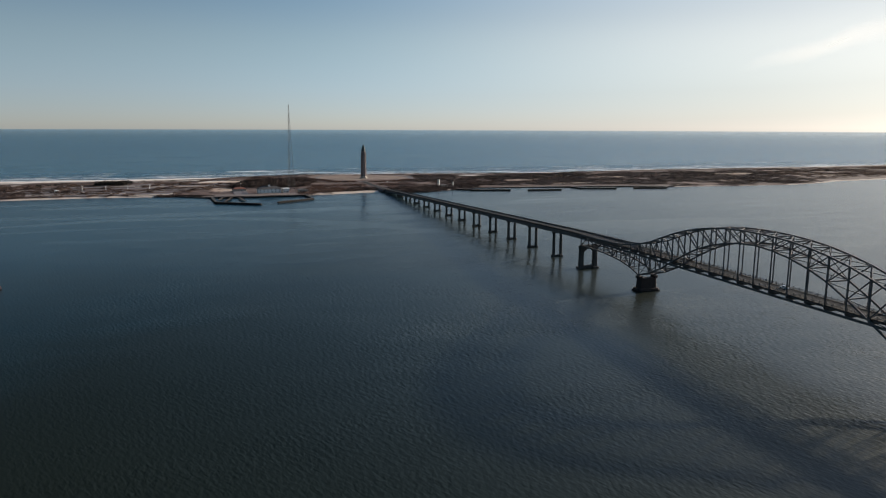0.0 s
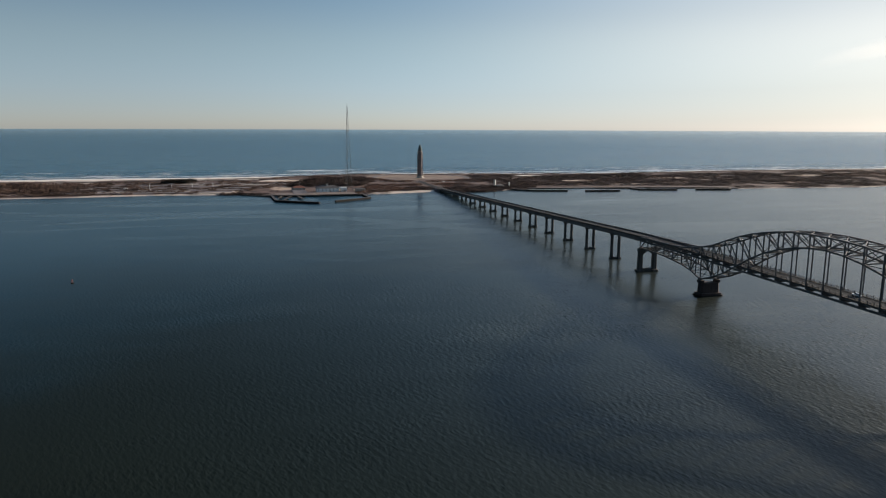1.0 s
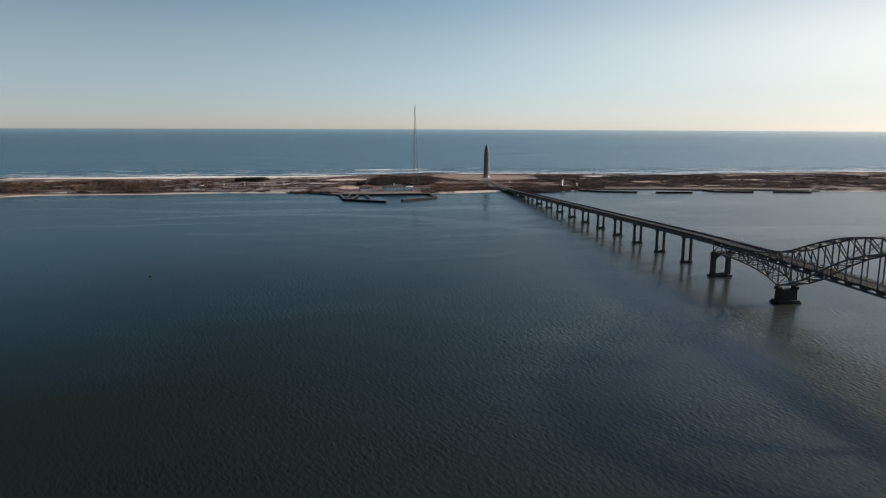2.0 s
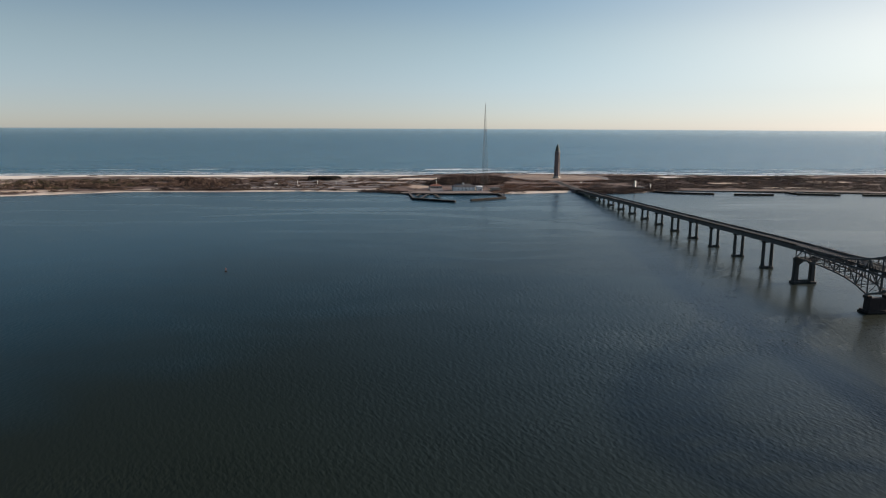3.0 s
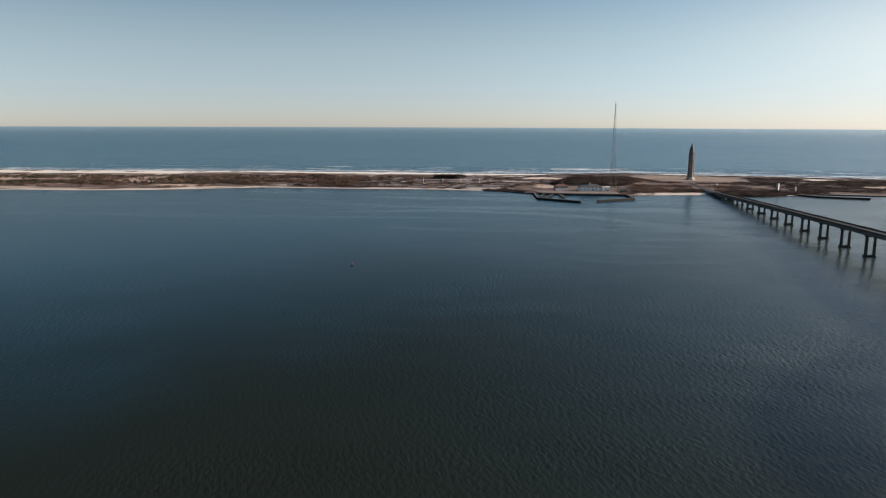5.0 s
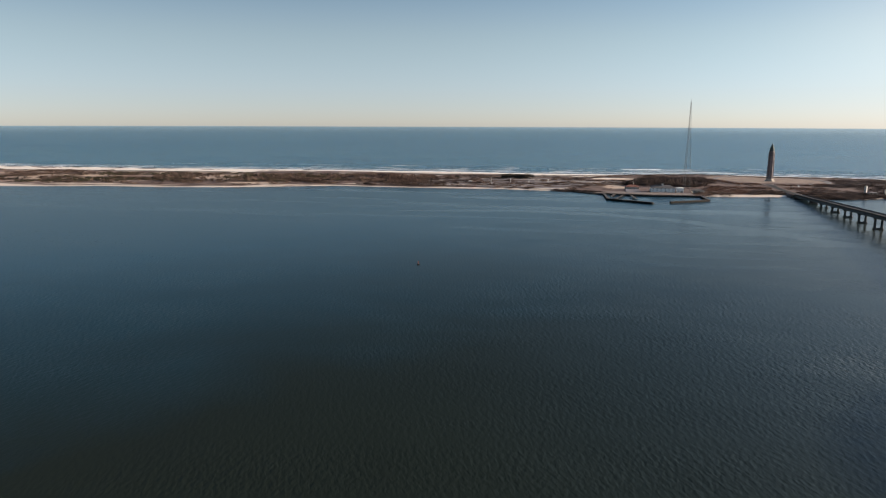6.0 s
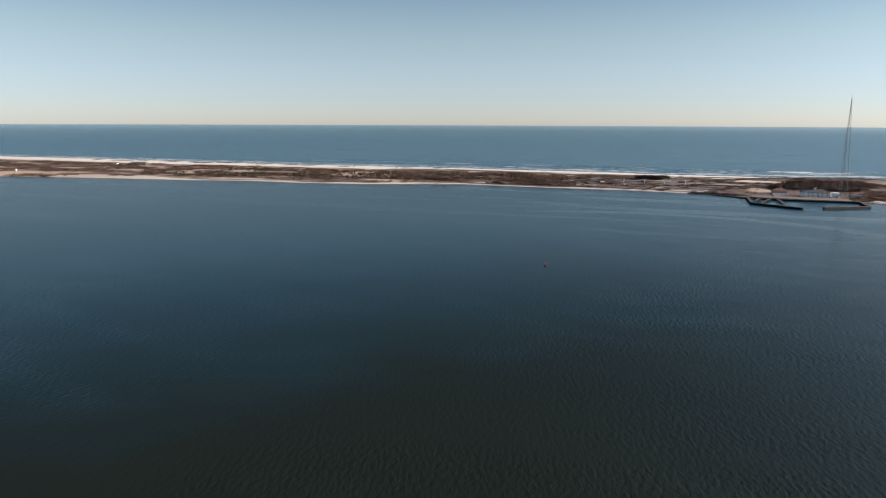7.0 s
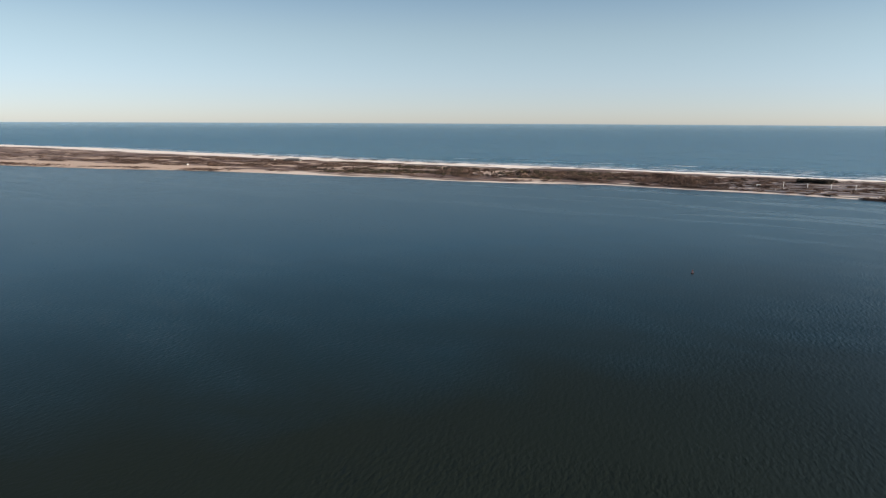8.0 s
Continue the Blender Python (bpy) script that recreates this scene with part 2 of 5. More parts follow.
    level = nt.new("ShaderNodeCombineXYZ")
    level.inputs["Z"].default_value = 1.0
    ln.new(plus(level.outputs[0], sc.outputs[0]), normal.inputs[0])
    ln.new(normal.outputs[0], b.inputs["Normal"])
    shoal = noise_node(nt, ln, place(nt, ln, (0.0009, 0.006, 1), 20), 1.0, 3, 0.6, 0.5)
    brine = ramp(nt, ln, shoal.outputs["Fac"], [(0.35, (0.002, 0.060, 0.108)), (0.65, (0.005, 0.070, 0.108))])
    # silty past the bridge; farther up the bay, blue sky reflection is put into the colour
    upbay = nt.new("ShaderNodeVectorMath")
    upbay.operation = "DOT_PRODUCT"
    ln.new(place(nt, ln), upbay.inputs[0])
    upbay.inputs[1].default_value = (-0.95, 0.31, 0)
    silt_and_sky = ramp(nt, ln, maths(nt, ln, "MULTIPLY", maths(nt, ln, "MULTIPLY_ADD", gust.outputs["Fac"], 160.0, upbay.outputs["Value"]), 0.001),
                [(0.12, (0.0115, 0.0168, 0.0132)), (0.30, (0.0100, 0.0138, 0.0106)), (0.64, (0.004, 0.034, 0.057))])
    col = mix(nt, ln, open_sea, silt_and_sky, brine)
    ln.new(col, b.inputs["Base Color"])
    ln.new(maths(nt, ln, "MULTIPLY_ADD", open_sea, -0.008, 1.082), b.inputs["IOR"])
    # the broad glitter of the steepest ripples
    ln.new(maths(nt, ln, "MULTIPLY_ADD", open_sea, -0.4, 1.0), b.inputs["Coat Weight"])
    b.inputs["Coat Roughness"].default_value = 0.57
    b.inputs["Coat IOR"].default_value = 1.11
    ln.new(normal.outputs[0], b.inputs["Coat Normal"])
    ln.new(maths(nt, ln, "MULTIPLY_ADD", level_sea, -0.16, maths(nt, ln, "MULTIPLY_ADD", open_sea, 0.05, maths(nt, ln, "MULTIPLY_ADD", smoother, 0.05, maths(nt, ln, "MULTIPLY_ADD", calm, -0.09, 0.17)))), b.inputs["Roughness"])
    return m


def land_material():
    """Sand, dry grass and heath, by the masks laid down with the ground, broken up by noise."""
    m, nt, ln, b = nodes_of("sandy_heath")
    vec = place(nt, ln)
    att = nt.new("ShaderNodeAttribute")
    att.attribute_name = "cover"
    sep = nt.new("ShaderNodeSeparateColor")
    ln.new(att.outputs["Color"], sep.inputs[0])
    big = noise_node(nt, ln, place(nt, ln, (0.009, 0.026, 1), 20), 1.0, 5, 0.6, 0.5)
    mid = noise_node(nt, ln, vec, 0.05, 4)
    fine = noise_node(nt, ln, vec, 0.6, 4)
    sand = ramp(nt, ln, fine.outputs["Fac"], [(0.3, (0.38, 0.27, 0.205)), (0.7, (0.50, 0.37, 0.29))])
    pale = ramp(nt, ln, fine.outputs["Fac"], [(0.3, (0.62, 0.54, 0.47)), (0.7, (0.76, 0.68, 0.61))])
    sand = mix(nt, ln, att.outputs["Alpha"], sand, pale)
    heath = ramp(nt, ln, mid.outputs["Fac"], [(0.3, (0.060, 0.040, 0.036)), (0.5, (0.108, 0.070, 0.060)), (0.7, (0.195, 0.128, 0.104))])
    straw = ramp(nt, ln, mid.outputs["Fac"], [(0.3, (0.175, 0.122, 0.098)), (0.7, (0.30, 0.225, 0.18))])
    patch = maths(nt, ln, "MULTIPLY_ADD", big.outputs["Fac"], 1.3, -0.65)
    s_mask = ramp(nt, ln, maths(nt, ln, "ADD", sep.outputs[0], patch), [(0.36, 0.0), (0.56, 1.0)])
    g_mask = ramp(nt, ln, maths(nt, ln, "ADD", sep.outputs[1], patch), [(0.35, 0.0), (0.6, 1.0)])
    col = mix(nt, ln, s_mask, mix(nt, ln, g_mask, heath, straw), sand)
    wet = mix(nt, ln, sep.outputs[2], col, (0.16, 0.12, 0.09))
    ln.new(wet, b.inputs["Base Color"])
    b.inputs["Roughness"].default_value = 0.9
    b.inputs["Specular IOR Level"].default_value = 0.2
    bump = add(nt, "ShaderNodeBump", Strength=0.7, Distance=0.5)
    ln.new(mid.outputs["Fac"], bump.inputs["Height"])
    ln.new(bump.outputs["Normal"], b.inputs["Normal"])
    return m


def foam_material():
    m, nt, ln, b = nodes_of("sea_foam")
    n = noise_node(nt, ln, place(nt, ln, (0.06, 0.16, 1), 20), 1.0, 5, 0.65)
    b.inputs["Base Color"].default_value = (0.78, 0.79, 0.80, 1)
    b.inputs["Roughness"].default_value = 0.7
    ln.new(ramp(nt, ln, n.outputs["Fac"], [(0.30, 0.0), (0.48, 0.95)]), b.inputs["Alpha"])
    return m


def glass_material():
    m, nt, ln, b = nodes_of("dark_window_glass")
    b.inputs["Base Color"].default_value = (0.02, 0.03, 0.035, 1)
    b.inputs["Roughness"].default_value = 0.08
    return m


def brick_material():
    m, nt, ln, b = nodes_of("tower_brick")
    vec = place(nt, ln, (1, 1, 1))
    streaks = noise_node(nt, ln, place(nt, ln, (0.7, 0.7, 0.06)), 1.0, 4)
    fine = noise_node(nt, ln, vec, 2.5, 4)
    both = maths(nt, ln, "ADD", maths(nt, ln, "MULTIPLY", streaks.outputs["Fac"], 0.6), maths(nt, ln, "MULTIPLY", fine.outputs["Fac"], 0.4))
    ln.new(ramp(nt, ln, both, [(0.35, (0.15, 0.125, 0.125)), (0.65, (0.24, 0.20, 0.195))]), b.inputs["Base Color"])
    b.inputs["Roughness"].default_value = 0.85
    bump = add(nt, "ShaderNodeBump", Strength=0.5, Distance=0.05)
    ln.new(fine.outputs["Fac"], bump.inputs["Height"])
    ln.new(bump.outputs["Normal"], b.inputs["Normal"])
    return m


RIPPLE, CREST = 0.215, -50
WATER = water_material()
LAND = land_material()
FOAM = foam_material()
GLASS = glass_material()
BRICK = brick_material()
# the steel's two colours are lightened to hold the pallor of aerial haze
STEEL = surface("weathered_bridge_steel", (0.092, 0.085, 0.086), (0.160, 0.146, 0.144), 0.8, 2.5, relief=0.01, stain=(0.115, 0.070, 0.062))
CONCRETE = surface("stained_concrete", (0.085, 0.08, 0.072), (0.155, 0.145, 0.13), 0.85, 3.0, streak=0.3, stain=(0.11, 0.09, 0.075))
DECK_CONC = surface("weathered_deck_concrete", (0.042, 0.036, 0.034), (0.078, 0.066, 0.061), 0.9, 3.0, stain=(0.11, 0.075, 0.065), gloss=0.15)
PIER_CONC = surface("dark_wet_concrete", (0.035, 0.032, 0.03), (0.08, 0.072, 0.065), 0.8, 2.5, streak=0.3, stain=(0.025, 0.022, 0.02))
PIER_STONE = surface("dark_maroon_pier_stone", (0.030, 0.021, 0.020), (0.066, 0.046, 0.042), 0.8, 2.0, streak=0.3, stain=(0.02, 0.016, 0.015), gloss=0.25)
ASPHALT = surface("grey_asphalt", (0.024, 0.024, 0.025), (0.044, 0.043, 0.043), 0.9, 8.0, relief=0.01, gloss=0.1)
LOT = surface("worn_parking_asphalt", (0.098, 0.083, 0.085), (0.165, 0.142, 0.142), 0.85, 14.0, relief=0.01, stain=(0.17, 0.125, 0.11))
PAINT = surface("white_paint", (0.66, 0.65, 0.62), (0.82, 0.81, 0.78), 0.6, 2.0)
ROOF = surface("dark_shingles", (0.06, 0.055, 0.055), (0.12, 0.11, 0.105), 0.85, 1.5)
RED_ROOF = surface("brown_red_shingles", (0.16, 0.06, 0.04), (0.25, 0.10, 0.07), 0.85, 1.5)
COPPER = surface("dark_copper_roof", (0.030, 0.042, 0.040), (0.06, 0.078, 0.074), 0.7, 2.0, metal=0.1)
STONE = surface("pale_stone", (0.36, 0.31, 0.26), (0.48, 0.42, 0.36), 0.85, 2.0)
QUAY = surface("trodden_quay_gravel", (0.10, 0.070, 0.060), (0.19, 0.142, 0.122), 0.9, 6.0, stain=(0.10, 0.066, 0.056))
DRY_SAND = surface("dry_pinkish_sand", (0.40, 0.32, 0.27), (0.62, 0.51, 0.44), 0.9, 9.0, stain=(0.16, 0.115, 0.095), gloss=0.1)
TIMBER = surface("tarred_timber", (0.014, 0.012, 0.011), (0.034, 0.029, 0.026), 0.9, 1.2, streak=0.3, gloss=0.15)
CAP = surface("dark_cap_planks", (0.020, 0.018, 0.018), (0.042, 0.037, 0.036), 0.85, 1.5)
DOCK = surface("grey_dock_planks", (0.17, 0.145, 0.13), (0.29, 0.25, 0.225), 0.85, 1.5)
WORN_PLANKS = surface("worn_dock_planks", (0.06, 0.050, 0.046), (0.13, 0.108, 0.098), 0.9, 1.5, gloss=0.15)
MAST_STEEL = surface("dark_mast_steel", (0.06, 0.062, 0.066), (0.10, 0.102, 0.106), 0.6, 1.0)
GALV = surface("grey_galvanised_steel", (0.16, 0.165, 0.17), (0.26, 0.265, 0.27), 0.5, 1.0, metal=0.3)
SHRUB = foliage("winter_shrub", (0.034, 0.024, 0.021), (0.100, 0.066, 0.055), (0.235, 0.160, 0.122))
PINE = foliage("dark_evergreen", (0.019, 0.020, 0.018), (0.037, 0.034, 0.030), (0.070, 0.056, 0.046))
BRAMBLE = foliage("dark_bramble", (0.026, 0.020, 0.019), (0.062, 0.045, 0.042), (0.135, 0.098, 0.086))
WHITEWASH = surface("weathered_whitewash", (0.44, 0.43, 0.42), (0.60, 0.58, 0.56), 0.8, 1.5, streak=0.3)
OLIVE = foliage("olive_evergreen", (0.024, 0.025, 0.016), (0.055, 0.049, 0.031), (0.105, 0.084, 0.054))
REED = foliage("dry_reed", (0.072, 0.040, 0.032), (0.125, 0.070, 0.053), (0.19, 0.115, 0.085))
BARK = surface("grey_bark", (0.07, 0.055, 0.045), (0.13, 0.105, 0.085), 0.9, 0.8, streak=0.3)
BUOY_RED = surface("faded_red_paint", (0.14, 0.025, 0.02), (0.22, 0.045, 0.035), 0.5, 0.8)
CAR_WHITE = surface("white_car_paint", (0.70, 0.70, 0.70), (0.80, 0.80, 0.80), 0.35, 3.0)
CAR_DARK = surface("dark_car_paint", (0.03, 0.032, 0.036), (0.05, 0.052, 0.058), 0.35, 3.0)
RUBBER = surface("black_rubber", (0.015, 0.015, 0.015), (0.03, 0.03, 0.03), 0.8, 0.5)


# ---- building blocks ----
class Geo:
    """Collects vertices and faces for one mesh."""

    def __init__(self):
        self.v, self.f = [], []

    def put(self, verts, faces):
        k = len(self.v)
        self.v += [tuple(p) for p in verts]
        self.f += [tuple(i + k for i in face) for face in faces]
        return self

    def prism(self, ring, z0, z1, top=1.0):
        """An upright prism over a ring of (x, y); top scales its upper ring about the ring's middle."""
        n = len(ring)
        mx, my = sum(p[0] for p in ring) / n, sum(p[1] for p in ring) / n
        low = [(x, y, z0) for x, y in ring]
        high = [(mx + (x - mx) * top, my + (y - my) * top, z1) for x, y in ring]
        faces = [(i, (i + 1) % n, n + (i + 1) % n, n + i) for i in range(n)] + [tuple(range(n - 1, -1, -1)), tuple(range(n, 2 * n))]
        return self.put(low + high, faces)

    def block(self, x, y, z, sx, sy, sz, bevel=0.0, turn=0.0, top=1.0):
        """A block on its base centre, its upright edges chamfered."""
        a, b, c = sx / 2, sy / 2, min(bevel, sx / 3, sy / 3)
        ring = [(a, b), (-a, b), (-a, -b), (a, -b)] if not c else [(a, b - c), (a - c, b), (c - a, b), (-a, b - c), (-a, c - b), (c - a, -b), (a - c, -b), (a, c - b)]
        co, si = math.cos(turn), math.sin(turn)
        ring = [(x + co * p - si * q, y + si * p + co * q) for p, q in ring]
        return self.prism(ring, z, z + sz, top)

    def beam(self, p0, p1, w, h, web=0.0, up=(0, 0, 1)):
        """A beam from p0 to p1, w wide and h deep: an H section when web is given."""
        p0, p1 = Vector(p0), Vector(p1)
        d = (p1 - p0).normalized()
        side = d.cross(Vector(up))
        if side.length < 1e-3:
            side = d.cross(Vector((0, 1, 0)))
        side.normalize()
        upv = side.cross(d)
        a, b = w / 2, h / 2
        if web:
            t, q = h * 0.14, web / 2
            sec = [(a, b), (-a, b), (-a, b - t), (-q, b - t), (-q, t - b), (-a, t - b), (-a, -b), (a, -b), (a, t - b), (q, t - b), (q, b - t), (a, b - t)]
        else:
            e = min(a, b) * 0.25
            sec = [(a, b - e), (a - e, b), (e - a, b), (-a, b - e), (-a, e - b), (e - a, -b), (a - e, -b), (a, e - b)]
        n = len(sec)
        verts = [p + side * x + upv * y for p in (p0, p1) for x, y in sec]
        faces = [(i, n + i, n + (i + 1) % n, (i + 1) % n) for i in range(n)]
        if not web:
            faces += [tuple(range(n)), tuple(range(2 * n - 1, n - 1, -1))]
        else:
            for k, flip in ((0, 1), (n, -1)):
                faces += [tuple((k + i for i in quad))[::flip] for quad in ((0, 1, 2, 11), (3, 4, 9, 10), (5, 6, 7, 8))]
        return self.put(verts, faces)

    def tube(self, points, radii, n=8):
        """A round tube through points."""
        pts = [Vector(p) for p in points]
        verts, faces = [], []
        for i, p in enumerate(pts):
            d = (pts[min(i + 1, len(pts) - 1)] - pts[max(i - 1, 0)]).normalized()
            a = d.orthogonal().normalized()
            b = d.cross(a)
            verts += [p + (a * math.cos(2 * math.pi * k / n) + b * math.sin(2 * math.pi * k / n)) * radii[i] for k in range(n)]
        for i in range(len(pts) - 1):
            faces += [(i * n + k, i * n + (k + 1) % n, (i + 1) * n + (k + 1) % n, (i + 1) * n + k) for k in range(n)]
        faces += [tuple(range(n - 1, -1, -1)), tuple(range((len(pts) - 1) * n, len(pts) * n))]
        return self.put(verts, faces)

    def mesh(self, name, material):
        me = bpy.data.meshes.new(name)
        me.from_pydata(self.v, [], self.f)
        me.materials.append(material)
        me.update()
        return me


def part(name, geo, material, parent, label=""):
    """One mesh object under a thing or a part; geo is a Geo or a finished mesh."""
    ob = new(name, geo.mesh(name, material) if isinstance(geo, Geo) else geo)
    ob.parent = parent
    return tagged(ob, label)


def thing(name, m, label, category, group="", kind=""):
    ob = new(name)
    ob.matrix_world = m
    return tagged(ob, label, category, group, kind)


def setting(name, geo, material, label, category):
    return tagged(new(name, geo.mesh(name, material)), label, category, "", "structure")


def bulk_mesh(name, verts, quads, material):
    """A mesh from numpy arrays of vertices (n, 3) and quads (m, 4)."""
    me = bpy.data.meshes.new(name)
    me.vertices.add(len(verts))
    me.vertices.foreach_set("co", np.asarray(verts, np.float32).ravel())
    me.loops.add(4 * len(quads))
    me.loops.foreach_set("vertex_index", np.asarray(quads, np.int32).ravel())
    me.polygons.add(len(quads))
    me.polygons.foreach_set("loop_start", np.arange(0, 4 * len(quads), 4, dtype=np.int32))
    me.materials.append(material)
    me.update(calc_edges=True)
    return me


# ---- plan of the coast ----
RISE_FROM, RISE_TO, RISE = 2800.0, 4950.0, 78.0


def rise(x, y):
    """The far sea climbs gently, so that it ends at the true horizon within the drawing distance."""
    return RISE * max(0.0, (math.hypot(x, y) - RISE_FROM) / (RISE_TO - RISE_FROM)) ** 2


BAY_X, BAY_Y = zip((-4300, -1380), (-2600, -340), (-1792, 166), (-1571, 309), (-1423, 445), (-1239, 560), (-1135, 617), (-1052, 680), (-963, 713), (-868, 772), (-747, 885),
                   (-605, 932), (-500, 977), (-380, 1003), (-325, 990), (-278, 996), (-201, 1029), (-162, 1050), (-122, 1075), (-95, 1090), (-60, 1080), (-21, 1096), (28, 1150),
                   (60, 1176), (145, 1195), (249, 1208), (331, 1212), (382, 1204), (501, 1232), (636, 1264), (721, 1318), (753, 1348), (889, 1412), (1300, 1570), (2500, 2080), (3900, 2640))
SEA_X, SEA_Y = zip((-4300, -330), (-3151, 286), (-2703, 526), (-2199, 690), (-1947, 798), (-1606, 926), (-1379, 1013), (-1194, 1100), (-1002, 1188), (-782, 1272), (-600, 1330),
                   (-442, 1390), (-294, 1494), (-73, 1547), (107, 1568), (278, 1612), (476, 1717), (731, 1806), (930, 1860), (1248, 1989), (2000, 2290), (3900, 3020))


def bay(x):
    return float(np.interp(x, BAY_X, BAY_Y))


def sea(x):
    return float(np.interp(x, SEA_X, SEA_Y))


def smooth(a, b, x):
    k = min(1.0, max(0.0, (x - a) / (b - a)))
    return k * k * (3 - 2 * k)


TOWER = (-153.7, 1367.5)


def ground(x, y):
    """Height of the land: low beach, flat heath, a dune ridge along the sea."""
    db, ds = (y - bay(x)) * 0.86, (sea(x) - y) * 0.92
    z = -1.2 + 2.9 * smooth(-6, 22, db) * smooth(-6, 26, ds)
    park = smooth(-740, -680, x) * (1 - smooth(-420, -360, x))
    flat = min(smooth(20, 60, math.hypot(x - TOWER[0], y - TOWER[1])), 1 - park)
    hump = 0.5 + 0.5 * noise.noise((x * 0.012, y * 0.02, 3.1))
    z += smooth(12, 60, db) * smooth(20, 80, ds) * (0.3 + 1.5 * hump * hump * flat)
    ridge = math.exp(-((ds - 70) / 26) ** 2)
    z += ridge * (0.12 + 0.88 * smooth(-560, -380, x)) * (1.0 + 2.6 * max(0.0, noise.noise((x * 0.009, 0.0, 7.7)) + 0.25) + 0.8 * noise.noise((x * 0.04, y * 0.04, 1.0)))
    return z + rise(x, y)


# bare clearings: x, y, half length, half depth, degrees, how sandy, how grassy
CLEARINGS = [(-422, 1022, 30, 17, 28, 0.9, 0.0), (-410, 1167, 34, 14, 28, 0.8, 0.0), (-396, 1258, 40, 34, 24, 0.75, 0.2), (-345, 1098, 24, 46, 28, 0.55, 0.5), (-206, 1165, 44, 20, 24, 0.3, 0.1),
             (-1098, 1030, 24, 46, 27, 0.8, 0.0), (-892, 970, 17, 24, 28, 0.8, 0.0), (-893, 1100, 22, 18, 27, 0.75, 0.0), (-876, 842, 56, 22, 28, 0.6, 0.2), (-1249, 1000, 46, 44, 27, 0.8, 0.0),
             (-1186, 752, 9, 30, 28, 0.9, 0.0), (-1030, 905, 34, 36, 28, 0.5, 0.3), (-800, 1010, 20, 16, 28, 0.7, 0.0), (-720, 1120, 36, 14, 28, 0.5, 0.3), (-640, 965, 40, 10, 22, 0.55, 0.2),
             (-560, 1235, 60, 16, 22, 0.5, 0.3), (-480, 1275, 44, 14, 22, 0.6, 0.1), (150, 1330, 40, 16, 20, 0.7, 0.0), (236, 1262, 46, 14, 12, 0.6, 0.2), (330, 1420, 60, 18, 20, 0.7, 0.1),
             (520, 1330, 70, 14, 20, 0.55, 0.2), (60, 1455, 36, 16, 15, 0.6, 0.2), (640, 1540, 70, 18, 22, 0.6, 0.1), (820, 1490, 60, 16, 25, 0.55, 0.2)]


def clearing(x, y):
    """How sandy and how grassy the clearings make a spot."""
    sand = grass = 0.0
    for cx, cy, a, b, turn, s, g in CLEARINGS:
        dx, dy = x - cx, y - cy
        if abs(dx) + abs(dy) > 1.6 * (a + b):
            continue
        co, si = math.cos(radians(turn)), math.sin(radians(turn))
        r = math.hypot((dx * co + dy * si) / a, (dy * co - dx * si) / b) + 0.35 * noise.noise((x * 0.05, y * 0.05, 5.0))
        k = 1 - smooth(0.75, 1.15, r)
        sand, grass = max(sand, s * k), max(grass, g * k)
    return sand, grass


# ---- water: one sheet to the horizon ----
def build_water():
    rings = [0.0] + [60.0 * 1.13 ** k for k in range(36) if 60.0 * 1.13 ** k < 2700] + [2800 + 2150 * (k / 16) for k in range(17)]
    n = 144
    verts = [(0.0, 0.0, 0.0)]
    faces = []
    for r in rings[1:]:
        for k in range(n):
            a = 2 * math.pi * k / n
            x, y = r * math.cos(a), r * math.sin(a)
            verts.append((x, y, rise(x, y)))
    for k in range(n):
        faces.append((0, 1 + k, 1 + (k + 1) % n))
    for i in range(len(rings) - 2):
        p, q = 1 + i * n, 1 + (i + 1) * n
        faces += [(p + k, q + k, q + (k + 1) % n, p + (k + 1) % n) for k in range(n)]
    ob = setting("water", Geo().put(verts, faces), WATER, "dark blue-green wind-rippled bay and open sea", "water")
    ob.data.polygons.foreach_set("use_smooth", [True] * len(ob.data.polygons))


